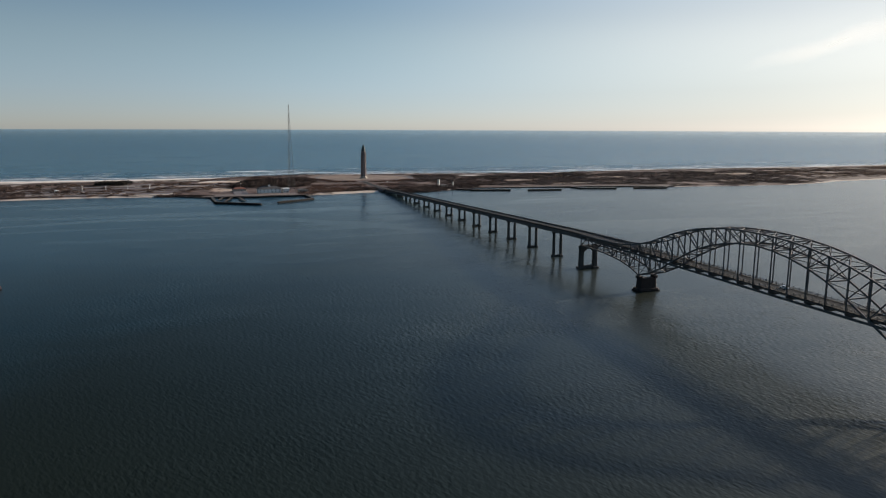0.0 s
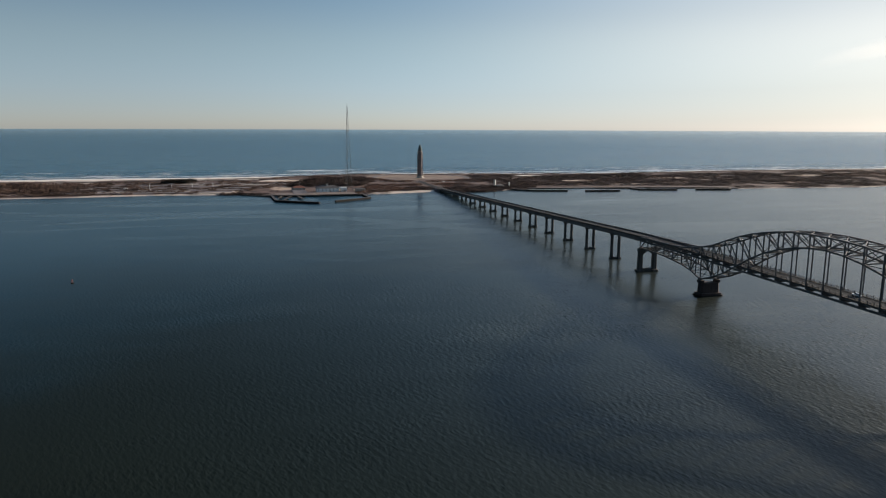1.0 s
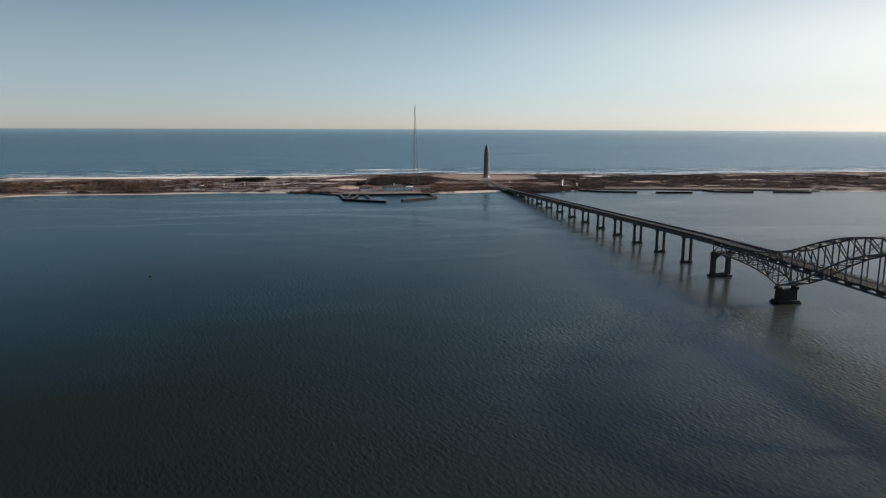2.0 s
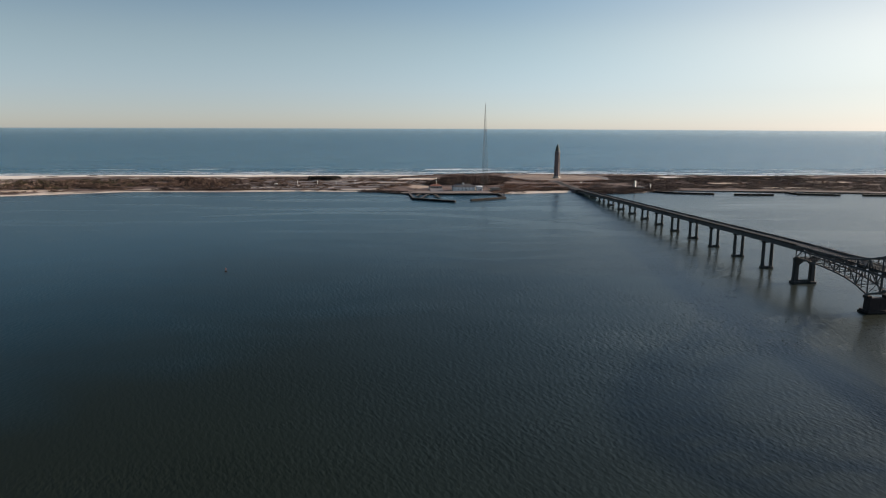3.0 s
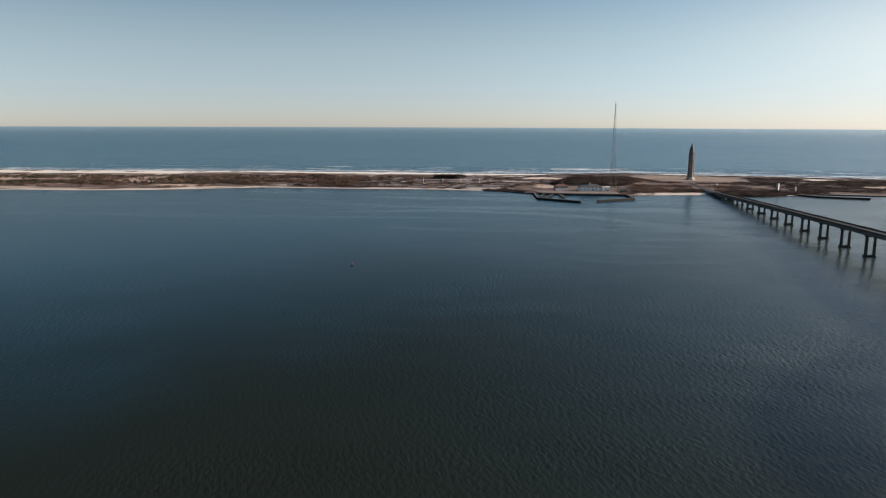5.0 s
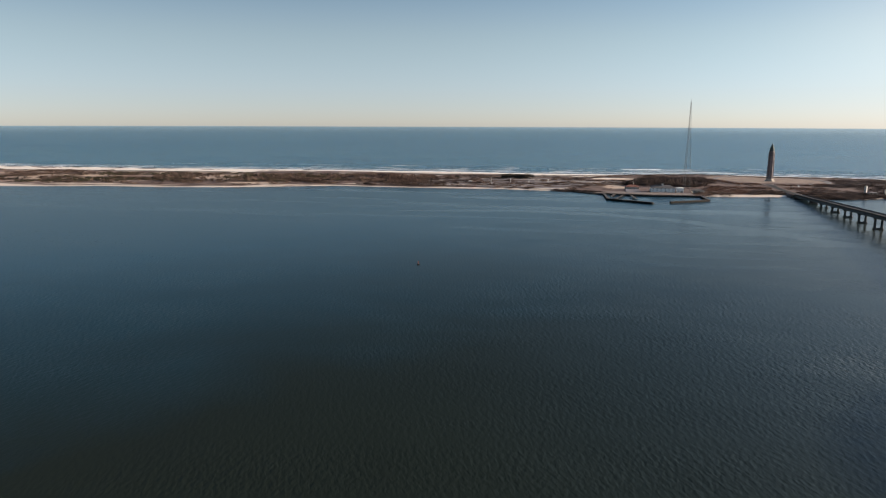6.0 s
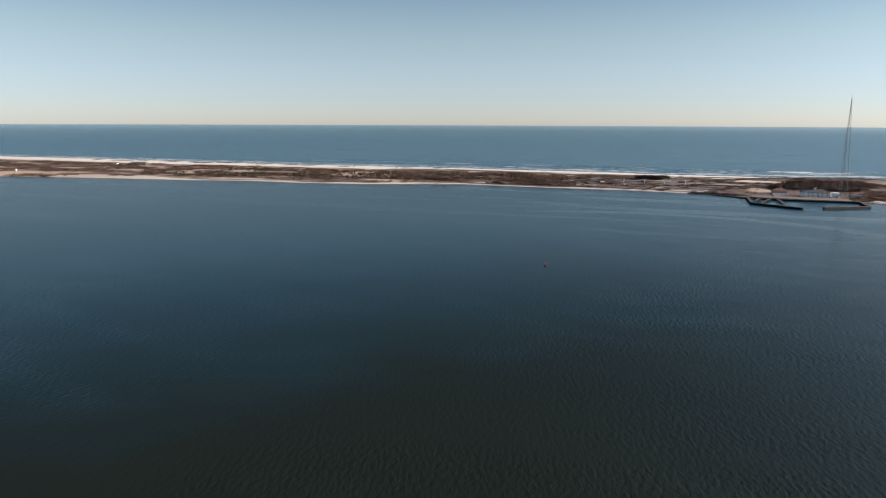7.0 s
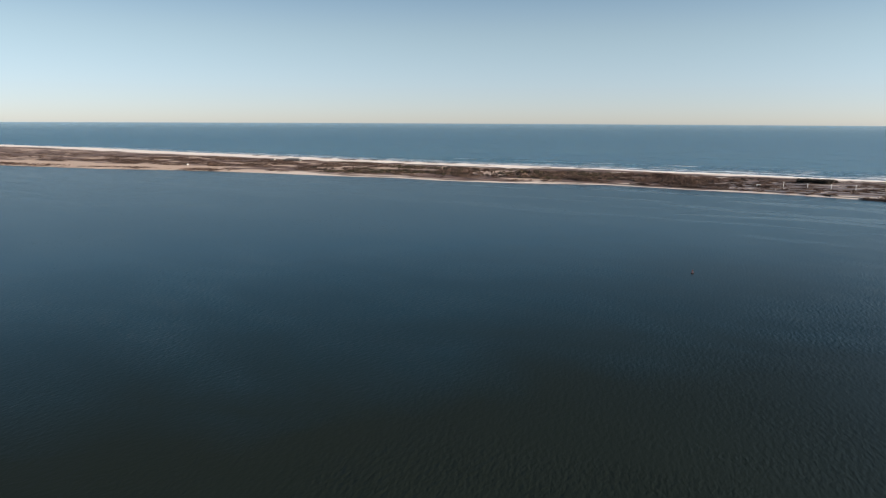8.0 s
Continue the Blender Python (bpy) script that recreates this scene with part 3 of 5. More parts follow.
def build_land():
    xs = list(np.arange(-4250, -2000, 40)) + list(np.arange(-2000, 1300, 11)) + list(np.arange(1300, 3900, 50))
    near = [-9, -3, 0, 4, 9, 15, 22, 31, 42, 58]
    far = [112, 96, 84, 74, 64, 54, 44, 34, 24, 14, 6, 0, -9]
    rows = len(near) + 26 + len(far)
    verts, cover = [], []
    for x in xs:
        x = float(x)
        b, s = bay(x), sea(x)
        ys = [b + d for d in near] + [b + 58 + (s - 112 - b - 58) * (k + 1) / 27 for k in range(26)] + [s - d for d in far]
        wide = 7 + 38 * smooth(-1120, -1320, x) + 60 * smooth(-1420, -1520, x)
        strand = 26 + 34 * smooth(-380, -560, x) + 44 * smooth(-1000, -1150, x) + 12 * smooth(-1300, -1500, x)
        if -330 < x < -195 or -90 < x < 700:
            wide = 3
        elif -195 <= x <= -90:
            wide = 15
        for y in ys:
            db, ds = (y - b) * 0.86, (s - y) * 0.92
            wob = 5 * noise.noise((x * 0.03, y * 0.03, 0.4))
            sand = max(1 - smooth(wide, wide + 10 + wide * 0.3, db + wob), 1 - smooth(strand, strand + 14, ds + wob * 2), 0.16 - 0.12 * smooth(-350, -310, x) + 0.03 * smooth(-60, 0, x) + 0.15 * smooth(-600, -700, x) + 0.07 * smooth(-900, -1050, x))
            straw = 0.25 - 0.15 * smooth(-90, 0, x)
            d_tower = math.hypot((x - TOWER[0] + 10) / 1.25, y - TOWER[1] - 20)
            straw = max(straw, 1 - smooth(60, 105, d_tower + 30 * smooth(0, -60, y - TOWER[1]) * (0.6 + noise.noise((x * 0.03, y * 0.03, 8.0)))))
            park = smooth(-720, -660, x) * (1 - smooth(-300, -240, x)) * smooth(12, 30, db) * smooth(60, 120, ds)
            sand, straw = max(sand * (1 - 0.6 * park), 0.05 * park), max(straw * (1 - 0.5 * park), 0.05 * park)
            bare, grass = clearing(x, y)
            sand, straw = max(sand, bare), max(straw, grass)
            verts.append((x, y, ground(x, y)))
            cover.append((sand, straw, 1 - smooth(-3, 5, min(db, ds)), max(smooth(160, 120, ds), 0.5 * smooth(-1400, -1200, x) * smooth(60, 40, db))))
    faces = [(i * rows + j, (i + 1) * rows + j, (i + 1) * rows + j + 1, i * rows + j + 1) for i in range(len(xs) - 1) for j in range(rows - 1)]
    ob = setting("ground", Geo().put(verts, faces), LAND, "low sandy barrier island with dry grass and heath", "ground")
    me = ob.data
    me.color_attributes.new("cover", "FLOAT_COLOR", "POINT").data.foreach_set("color", np.array(cover, np.float32).ravel())
    me.polygons.foreach_set("use_smooth", [True] * len(me.polygons))


def ribbon(points, width, lift, step=9.0):
    """A strip that follows the ground through points of the plan."""
    pts = [Vector(p) for p in points]
    line = []
    for a, b in zip(pts, pts[1:]):
        n = max(1, int((b - a).length / step))
        line += [a.lerp(b, k / n) for k in range(n)]
    line.append(pts[-1])
    verts, faces = [], []
    for i, p in enumerate(line):
        d = (line[min(i + 1, len(line) - 1)] - line[max(i - 1, 0)]).normalized()
        s = Vector((d.y, -d.x)) * width / 2
        z = ground(p.x, p.y) + lift
        for q in (p - s, p + s):
            verts += [(q.x, q.y, z), (q.x, q.y, z - lift - 1.2)]
    for i in range(len(line) - 1):
        a, b = 4 * i, 4 * i + 4
        faces += [(a, a + 2, b + 2, b), (a, b, b + 1, a + 1), (a + 2, a + 3, b + 3, b + 2)]
    return Geo().put(verts, faces)


build_water()
build_land()

# ---- the bridge: local x across, y along it towards the island, z up ----
TURN = 17.93
BR = pose(128.2, 431.0, 0, 0, 0, TURN)


def road_z(s):
    """Height of the roadway along the bridge."""
    if s < 10:
        return 25.0
    if s < 140:
        return 25.0 - 0.0375 * (s - 10) ** 2 / 260
    return 22.56 - 0.0322 * (s - 140)


bridge = thing("road_bridge", BR, "long dark steel arch road bridge on concrete piers", "bridge")
HALF = 6.0
MAIN = [-10.8 * i for i in range(19)]
TOP = [30.0, 32.9, 37.0, 40.9, 44.2, 46.7, 48.6, 49.8, 50.4, 50.6]
LOW = [10.2, 13.6, 18.2, 24.4, 30.4, 35.6, 39.4, 42.1, 43.8, 44.5]
top_z = [TOP[min(i, 18 - i)] for i in range(19)]
low_z = [LOW[min(i, 18 - i)] for i in range(19)]
SIDE = [10.5 * i for i in range(8)]
side_top = [30.0, 27.7, 26.3, 25.6, 25.3, 25.1, 24.9, 24.6]
side_low = [10.2, 13.5, 15.4, 16.4, 17.0, 17.2, 17.2, 17.2]


def build_truss(x, sign):
    """One plane of the arch truss with its two side spans; x: its place across the bridge."""
    truss = part("truss", Geo().block(x, 0, 9.4, 1.6, 1.8, 1.2, 0.2), STEEL, bridge, "dark riveted steel arch truss")
    part("bearing", Geo().block(x, -194.4, 9.4, 1.6, 1.8, 1.2, 0.2), STEEL, truss)

    def member(name, a, b, w, h, web=0.0):
        part(name, Geo().beam(a, b, w, h, web, (1, 0, 0)), STEEL, truss)

    for i in range(18):
        member("top_chord", (x, MAIN[i], top_z[i]), (x, MAIN[i + 1], top_z[i + 1]), 0.8, 0.75)
        member("bottom_chord", (x, MAIN[i], low_z[i]), (x, MAIN[i + 1], low_z[i + 1]), 0.85, 0.75)
        if i < 9:
            member("diagonal", (x, MAIN[i], top_z[i]), (x, MAIN[i + 1], low_z[i + 1]), 0.42, 0.5, 0.12)
        else:
            member("diagonal", (x, MAIN[i], low_z[i]), (x, MAIN[i + 1], top_z[i + 1]), 0.42, 0.5, 0.12)
    for i in range(19):
        member("vertical", (x, MAIN[i], low_z[i]), (x, MAIN[i], top_z[i]), 0.55, 0.55, 0.14)
        if low_z[i] > 25.5:
            member("hanger", (x, MAIN[i], 23.6), (x, MAIN[i], low_z[i]), 0.46, 0.5, 0.12)
    for mirror in (0, 1):
        def at(s):
            return -194.4 - s if mirror else s
        for i in range(7):
            member("top_chord", (x, at(SIDE[i]), side_top[i]), (x, at(SIDE[i + 1]), side_top[i + 1]), 0.9, 0.75)
            member("bottom_chord", (x, at(SIDE[i]), side_low[i]), (x, at(SIDE[i + 1]), side_low[i + 1]), 0.9, 0.75)
            a, b = (side_low[i], side_top[i + 1]) if i % 2 else (side_top[i], side_low[i + 1])
            member("diagonal", (x, at(SIDE[i]), a), (x, at(SIDE[i + 1]), b), 0.42, 0.5, 0.12)
            mid = (SIDE[i] + SIDE[i + 1]) / 2
            if i < 4:  # sub-struts in the deep panels
                member("sub_strut", (x, at(mid), (side_low[i] + side_low[i + 1]) / 2), (x, at(mid), 23.2), 0.35, 0.35, 0.1)
        for i in range(1, 8):
            member("vertical", (x, at(SIDE[i]), side_low[i]), (x, at(SIDE[i]), side_top[i]), 0.55, 0.55, 0.12)


def build_bracing():
    """Struts and crosses between the two trusses."""
    def brace(name, a, b, w, h, web=0.0):
        part(name, Geo().beam(a, b, w, h, web), STEEL, bridge)

    for i in range(19):
        s = MAIN[i]
        brace("top_strut", (-HALF, s, top_z[i]), (HALF, s, top_z[i]), 0.45, 0.6, 0.12)
        brace("bottom_strut", (-HALF, s, low_z[i]), (HALF, s, low_z[i]), 0.45, 0.6, 0.12)
        if low_z[i] > 31.5:
            mid = (low_z[i] + top_z[i]) / 2
            brace("sway_brace", (-HALF, s, low_z[i]), (HALF, s, top_z[i]), 0.28, 0.28)
            brace("sway_brace", (HALF, s, low_z[i]), (-HALF, s, top_z[i]), 0.28, 0.28)
        elif low_z[i] < 20:
            brace("sway_brace", (-HALF, s, low_z[i]), (HALF, s, 23.2), 0.3, 0.3)
            brace("sway_brace", (HALF, s, low_z[i]), (-HALF, s, 23.2), 0.3, 0.3)
        if i < 18:
            r = MAIN[i + 1]
            for k in (-1, 1):
                brace("lateral_brace", (-k * HALF, s, top_z[i]), (k * HALF, r, top_z[i + 1]), 0.32, 0.32)
                brace("lateral_brace", (-k * HALF, s, low_z[i]), (k * HALF, r, low_z[i + 1]), 0.32, 0.32)
    for mirror in (0, 1):
        for i in range(1, 8):
            s = -194.4 - SIDE[i] if mirror else SIDE[i]
            brace("bottom_strut", (-HALF, s, side_low[i]), (HALF, s, side_low[i]), 0.4, 0.5, 0.12)
            brace("sway_brace", (-HALF, s, side_low[i]), (HALF, s, 23.0), 0.28, 0.28)
            brace("sway_brace", (HALF, s, side_low[i]), (-HALF, s, 23.0), 0.28, 0.28)
            r = -194.4 - SIDE[i - 1] if mirror else SIDE[i - 1]
            brace("lateral_brace", (-HALF, s, side_low[i]), (HALF, r, side_low[i - 1]), 0.28, 0.28)


def deck_piece(s0, s1, half, drop=0.32):
    """A slab of roadway from s0 to s1 with raised kerbs at its edges."""
    z0, z1 = road_z(s0), road_z(s1)
    sec = [(-half, -drop), (half, -drop), (half, 0.22), (half - 0.7, 0.22), (half - 0.75, 0.0), (0.75 - half, 0.0), (0.7 - half, 0.22), (-half, 0.22)]
    n = len(sec)
    verts = [(x, s, z + dz) for s, z in ((s0, z0), (s1, z1)) for x, dz in sec]
    faces = [(i, n + i, n + (i + 1) % n, (i + 1) % n) for i in range(n)] + [tuple(range(n)), tuple(range(2 * n - 1, n - 1, -1))]
    return Geo().put(verts, faces)


def asphalt_strip(s0, s1, half):
    z0, z1 = road_z(s0), road_z(s1)
    return Geo().put([(-half, s0, z0 + 0.03), (half, s0, z0 + 0.03), (half, s1, z1 + 0.03), (-half, s1, z1 + 0.03),
                      (-half, s0, z0 - 0.05), (half, s0, z0 - 0.05), (half, s1, z1 - 0.05), (-half, s1, z1 - 0.05)],
                     [(0, 1, 2, 3), (7, 6, 5, 4), (0, 4, 5, 1), (1, 5, 6, 2), (2, 6, 7, 3), (3, 7, 4, 0)])


def build_deck():
    steel_ends = [-194.4 - 73.5] + [-194.4 - s for s in SIDE[6:0:-1]] + MAIN[::-1] + SIDE[1:]
    rail_post = Geo().block(0, 0, 0, 0.24, 0.24, 1.5, 0.05).block(0, 0, 1.48, 0.32, 0.32, 0.1, 0.05).mesh("rail_post", STEEL)
    for s0, s1 in zip(steel_ends, steel_ends[1:]):
        slab = part("deck_slab", deck_piece(s0, s1, 5.3), DECK_CONC, bridge)
        part("road_surface", asphalt_strip(s0, s1, 4.5), ASPHALT, slab, "grey asphalt roadway")
        z = road_z(s0)
        part("floor_beam", Geo().beam((-HALF, s0, z - 1.75), (HALF, s0, z - 1.75), 0.5, 1.9, 0.1), STEEL, bridge)
        for x in (-4.4, -1.5, 1.5, 4.4):
            part("stringer", Geo().beam((x, s0, z - 0.75), (x, s1, road_z(s1) - 0.75), 0.35, 0.8, 0.08), STEEL, bridge)
        for x in (-HALF, HALF):
            part("edge_girder", Geo().beam((x, s0, z - 2.3), (x, s1, road_z(s1) - 2.3), 0.5, 1.1, 0.1), STEEL, bridge)
        for x in (-5.15, 5.15):
            rail = part("railing", Geo().beam((x, s0, z + 1.25), (x, s1, road_z(s1) + 1.25), 0.14, 0.14).beam((x, s0, z + 0.8), (x, s1, road_z(s1) + 0.8), 0.1, 0.2)
                        .beam((x, s0, z + 0.45), (x, s1, road_z(s1) + 0.45), 0.1, 0.14), STEEL, bridge, "steel bridge railing")
            if -190 < s0 < 80:
                for k in range(3):
                    s = s0 + (s1 - s0) * k / 3
                    post = part("rail_post", rail_post, STEEL, rail)
                    post.location = (x, s, road_z(s) + 0.22)
    ends = [73.5] + [122.5 + 45.2 * k for k in range(13)] + [692.0]
    for s0, s1 in zip(ends, ends[1:]):
        cuts = [s0 + (s1 - s0) * k / 3 for k in range(4)]
        for a, b in zip(cuts, cuts[1:]):
            slab = part("deck_slab", deck_piece(a, b, 5.6), DECK_CONC, bridge)
            part("road_surface", asphalt_strip(a, b, 4.7), ASPHALT, slab, "grey asphalt roadway")
            for x in (-5.45, 5.45):
                part("parapet", Geo().beam((x, a, road_z(a) + 0.45), (x, b, road_z(b) + 0.45), 0.3, 0.6), DECK_CONC, bridge)
                part("handrail", Geo().beam((x, a, road_z(a) + 0.95), (x, b, road_z(b) + 0.95), 0.14, 0.14), STEEL, bridge)
        for x in (-4.6, -1.55, 1.55, 4.6):
            g = Geo()
            for a, b in zip(cuts, cuts[1:]):
                g.beam((x, a, road_z(a) - 1.75), (x, b, road_z(b) - 1.75), 0.6, 2.85, 0.12)
            part("girder", g, STEEL, bridge, "dark steel plate girder")


def build_bent(s):
    """A two-legged concrete bent with cap, tie beam and footings."""
    top = road_z(s) - 3.2
    bent = part("pier", Geo().block(0.3, s, top - 1.4, 9.4, 2.1, 1.4, 0.25), PIER_CONC, bridge, "two-legged concrete pier")
    for x in (-2.75, 3.35):
        part("column", Geo().block(x, s, 0.8, 2.0, 2.2, top - 2.3, 0.3, top=0.9), PIER_CONC, bent)
        part("footing", Geo().block(x, s, -3.0, 3.3, 4.0, 4.4, 0.5, top=0.94), PIER_CONC, bent)
    if top > 6:
        part("tie_beam", Geo().block(0.3, s, -0.4, 6.0, 1.8, 1.9, 0.15), PIER_CONC, bent)


def build_wall_pier(s):
    """A low solid pier near the shore, its cap wider than its wall."""
    top = road_z(s) - 3.2
    pier = part("pier", Geo().block(0, s, -2.0, 9.2, 2.4, top + 1.2, 0.5), PIER_CONC, bridge, "low solid concrete pier near the shore")
    part("cap", Geo().block(0, s, top - 0.8, 10.4, 2.8, 0.8, 0.3), PIER_CONC, pier)
    part("footing", Geo().block(0, s, -3.0, 11.6, 4.6, 3.9, 0.6, top=0.95), PIER_CONC, pier)


def build_portal(s):
    """The tall portal pier between side span and approach."""
    top = 16.6
    pier = part("pier", Geo().block(0, s, top - 2.2, 14.6, 3.2, 2.2, 0.3), PIER_CONC, bridge, "tall concrete portal pier")
    for x in (-5.5, 5.5):
        part("column", Geo().block(x, s, 0.9, 3.3, 3.4, top - 3.1, 0.4, top=0.88), PIER_CONC, pier)
        part("footing", Geo().block(x, s, -3, 5.2, 6.2, 4.4, 0.6, top=0.95), PIER_CONC, pier)
        part("haunch", Geo().put([(x - math.copysign(1.3, x), s + d, z) for d in (-1.4, 1.4) for z in (top - 2.2, top - 4.6)] + [(x - math.copysign(4.0, x), s + d, top - 2.2) for d in (-1.4, 1.4)],
                                 [(0, 1, 4), (2, 5, 3), (1, 3, 5, 4), (0, 4, 5, 2), (0, 2, 3, 1)]), PIER_CONC, pier)
        part("pedestal", Geo().block(math.copysign(HALF, x), s, top, 1.6, 1.6, 0.6, 0.2), PIER_CONC, pier)
    part("tie_beam", Geo().block(0, s, 0.0, 9.0, 2.6, 2.3, 0.2), PIER_CONC, pier)


def build_main_pier(s):
    """The massive pier under an arch foot."""
    pier = part("main_pier", Geo().block(0, s, 1.6, 12.4, 5.4, 6.4, 0.8, top=0.95), PIER_STONE, bridge, "massive dark maroon stone arch pier")
    part("footing", Geo().block(0, s, -3.0, 15.8, 8.2, 4.8, 1.2, top=0.95), PIER_STONE, pier)
    for x in (-5.4, 5.4):
        part("pedestal", Geo().block(x, s, 7.9, 2.6, 4.6, 1.7, 0.3), PIER_STONE, pier)
    part("fender", Geo().block(0, s, -0.6, 16.6, 9.0, 1.3, 1.4), TIMBER, pier, "black timber fender")


part("lamp_post", Geo().tube([(5.2, 58, 24.6), (5.2, 58, 30.0)], [0.10, 0.06], 6).beam((5.2, 58, 29.9), (3.9, 58, 30.1), 0.1, 0.1), GALV, bridge, "thin grey lamp post")
for x, sign in ((-HALF, -1), (HALF, 1)):
    build_truss(x, sign)
build_bracing()
build_deck()
for s in (0.0, -194.4):
    build_main_pier(s)
for s in (73.5, -194.4 - 73.5):
    build_portal(s)
for k in range(11):
    build_bent(122.5 + 45.2 * k)
for k in (11, 12):
    build_wall_pier(122.5 + 45.2 * k)
part("abutment", Geo().block(0, 694, -2, 13, 5, road_z(692) + 1.2, 0.4), CONCRETE, bridge, "concrete abutment at the shore")


def bridge_xy(s, w=0.0):
    p = BR @ Vector((w, s, 0))
    return (p.x, p.y)


# ---- roads and parking on the island ----
RING = 92.0


def build_roads():
    a, b = bridge_xy(694), bridge_xy(886)
    line = [Vector(a).lerp(Vector(b), k / 24) for k in range(25)]
    d = (Vector(b) - Vector(a)).normalized()
    side = Vector((d.y, -d.x))
    verts, faces, top = [], [], []
    for i, p in enumerate(line):
        z = max(road_z(694) - 0.02 * i * 8.0, ground(p.x, p.y) + 0.5)
        top.append((p, z))
        for k in (-13, -6.2, 6.2, 13):
            q = p + side * k
            verts.append((q.x, q.y, z - 0.12 if abs(k) < 7 else min(z, ground(q.x, q.y)) - 0.4))
    for i in range(len(line) - 1):
        faces += [(4 * i + j, 4 * i + j + 1, 4 * i + j + 5, 4 * i + j + 4) for j in range(3)]
    setting("embankment", Geo().put(verts, faces), LAND, "grassy road embankment behind the bridge", "embankment")
    road = Geo()
    for (p, z), (q, w) in zip(top, top[1:]):
        road.beam((p.x, p.y, z - 0.2), (q.x, q.y, w - 0.2), 9.6, 0.4)
    setting("road", road, ASPHALT, "grey asphalt road running from the bridge", "road")
    ring = [(TOWER[0] + RING * math.cos(t), TOWER[1] + RING * math.sin(t)) for t in [2 * math.pi * k / 40 for k in range(41)]]
    setting("road", ribbon(ring, 9, 0.4), LOT, "asphalt ring road round the brick tower", "road")
    west = [(TOWER[0] - 90, TOWER[1] - 10), (-300, 1330), (-430, 1280), (-700, 1180), (-900, 1090), (-1150, 985), (-1400, 870), (-1640, 740), (-2100, 520)]
    setting("road", ribbon(west, 9, 0.4), ASPHALT, "asphalt shore road through the heath", "road")
    east = [(TOWER[0] + 90, TOWER[1] + 12), (60, 1420), (250, 1450), (500, 1540), (800, 1650), (1200, 1820)]
    setting("road", ribbon(east, 9, 0.4), ASPHALT, "asphalt shore road through the heath", "road")
    for k in range(6):
        y0 = 45 + 36 * k
        x0, x1 = -690 + 12 * k, -405 + 14 * k
        setting("parking_lot", ribbon([(x0, bay(x0) * 0.2 + 0.8 * (932 + (x0 + 605) * 0.32) + y0), (x1, bay(x1) * 0.2 + 0.8 * (932 + (x1 + 605) * 0.32) + y0)], 20, 0.35), LOT,
                "worn grey asphalt parking bay", "parking lot")
    for k, (x0, x1, wide) in enumerate(((-452, -392, 15), (-640, -470, 8), (-560, -430, 10), (-690, -560, 9), (-500, -375, 9), (-610, -420, 9))):
        y0 = 27 + 36 * k
        setting("sandy_verge", ribbon([(x0, bay(x0) * 0.2 + 0.8 * (932 + (x0 + 605) * 0.32) + y0), (x1, bay(x1) * 0.2 + 0.8 * (932 + (x1 + 605) * 0.32) + y0)], wide, 0.3), DRY_SAND,
                "bare sandy verge between parking bays", "verge")
    setting("quay_apron", ribbon([(45, 1182), (145, 1206), (250, 1222), (331, 1228), (400, 1222)], 17, 0.4), QUAY, "trodden brown apron behind the harbour walls", "pavement")
    setting("slipway", ribbon([(-281, 996), (-296, 1030), (-309, 1066)], 20, 0.6), LOT, "broad grey slipway running down to the boat docks", "pavement")
    setting("plaza", ribbon([(-345, 1010), (-325, 1012), (-275, 1022), (-215, 1046)], 34, 0.45), QUAY, "trodden brown quayside yard", "pavement")


build_roads()


# ---- the brick water tower ----
def octagon(r, turn=22.5):
    return [(r * math.cos(radians(45 * k + turn)), r * math.sin(radians(45 * k + turn))) for k in range(8)]


def build_tower():
    t = thing("water_tower", pose(*TOWER, ground(*TOWER) - 0.2, 0, 0, 12) @ Matrix.Diagonal((1.07, 1.07, 1.075, 1)), "tall octagonal brick water tower with pointed roof", "tower")
    part("plinth", Geo().prism(octagon(9.0), 0, 0.8).prism(octagon(7.6), 0.8, 1.6).prism(octagon(6.3), 1.6, 4.2, 0.95), STONE, t, "pale stone base with steps")
    part("shaft", Geo().prism(octagon(5.0), 3.8, 46.5, 0.87), BRICK, t)
    for k in range(8):
        a = radians(45 * k + 22.5)
        part("corner_rib", Geo().beam((5.05 * math.cos(a), 5.05 * math.sin(a), 4), (4.40 * math.cos(a), 4.40 * math.sin(a), 47.5), 0.8, 0.8), BRICK, t)
        m = radians(45 * k)
        for z in (15, 30):
            r = 4.6 * (1 - 0.13 * (z - 3.8) / 42.7)
            part("window_slot", Geo().beam((r * math.cos(m), r * math.sin(m), z), (r * math.cos(m), r * math.sin(m), z + 2.2), 0.4, 0.35), GLASS, t, "dark narrow window slot")
        part("louvre", Geo().beam((4.1 * math.cos(m), 4.1 * math.sin(m), 41), (4.02 * math.cos(m), 4.02 * math.sin(m), 46), 1.5, 0.3), ROOF, t, "dark belfry louvre")
    part("cornice", Geo().prism(octagon(4.75), 46.5, 47.3).prism(octagon(4.3), 47.3, 48.6, 0.97), BRICK, t)
    part("upper_stage", Geo().prism(octagon(3.9), 48.6, 52.4, 0.92), COPPER, t, "dark copper-clad upper stage")
    roof = part("roof", Geo().prism(octagon(3.75), 52.4, 53.1).prism(octagon(3.4), 53.1, 60.6, 0.12), COPPER, t, "dark pointed copper roof")
    part("finial", Geo().tube([(0, 0, 60.4), (0, 0, 61.2), (0, 0, 62.6)], [0.4, 0.25, 0.06]), COPPER, roof)


build_tower()


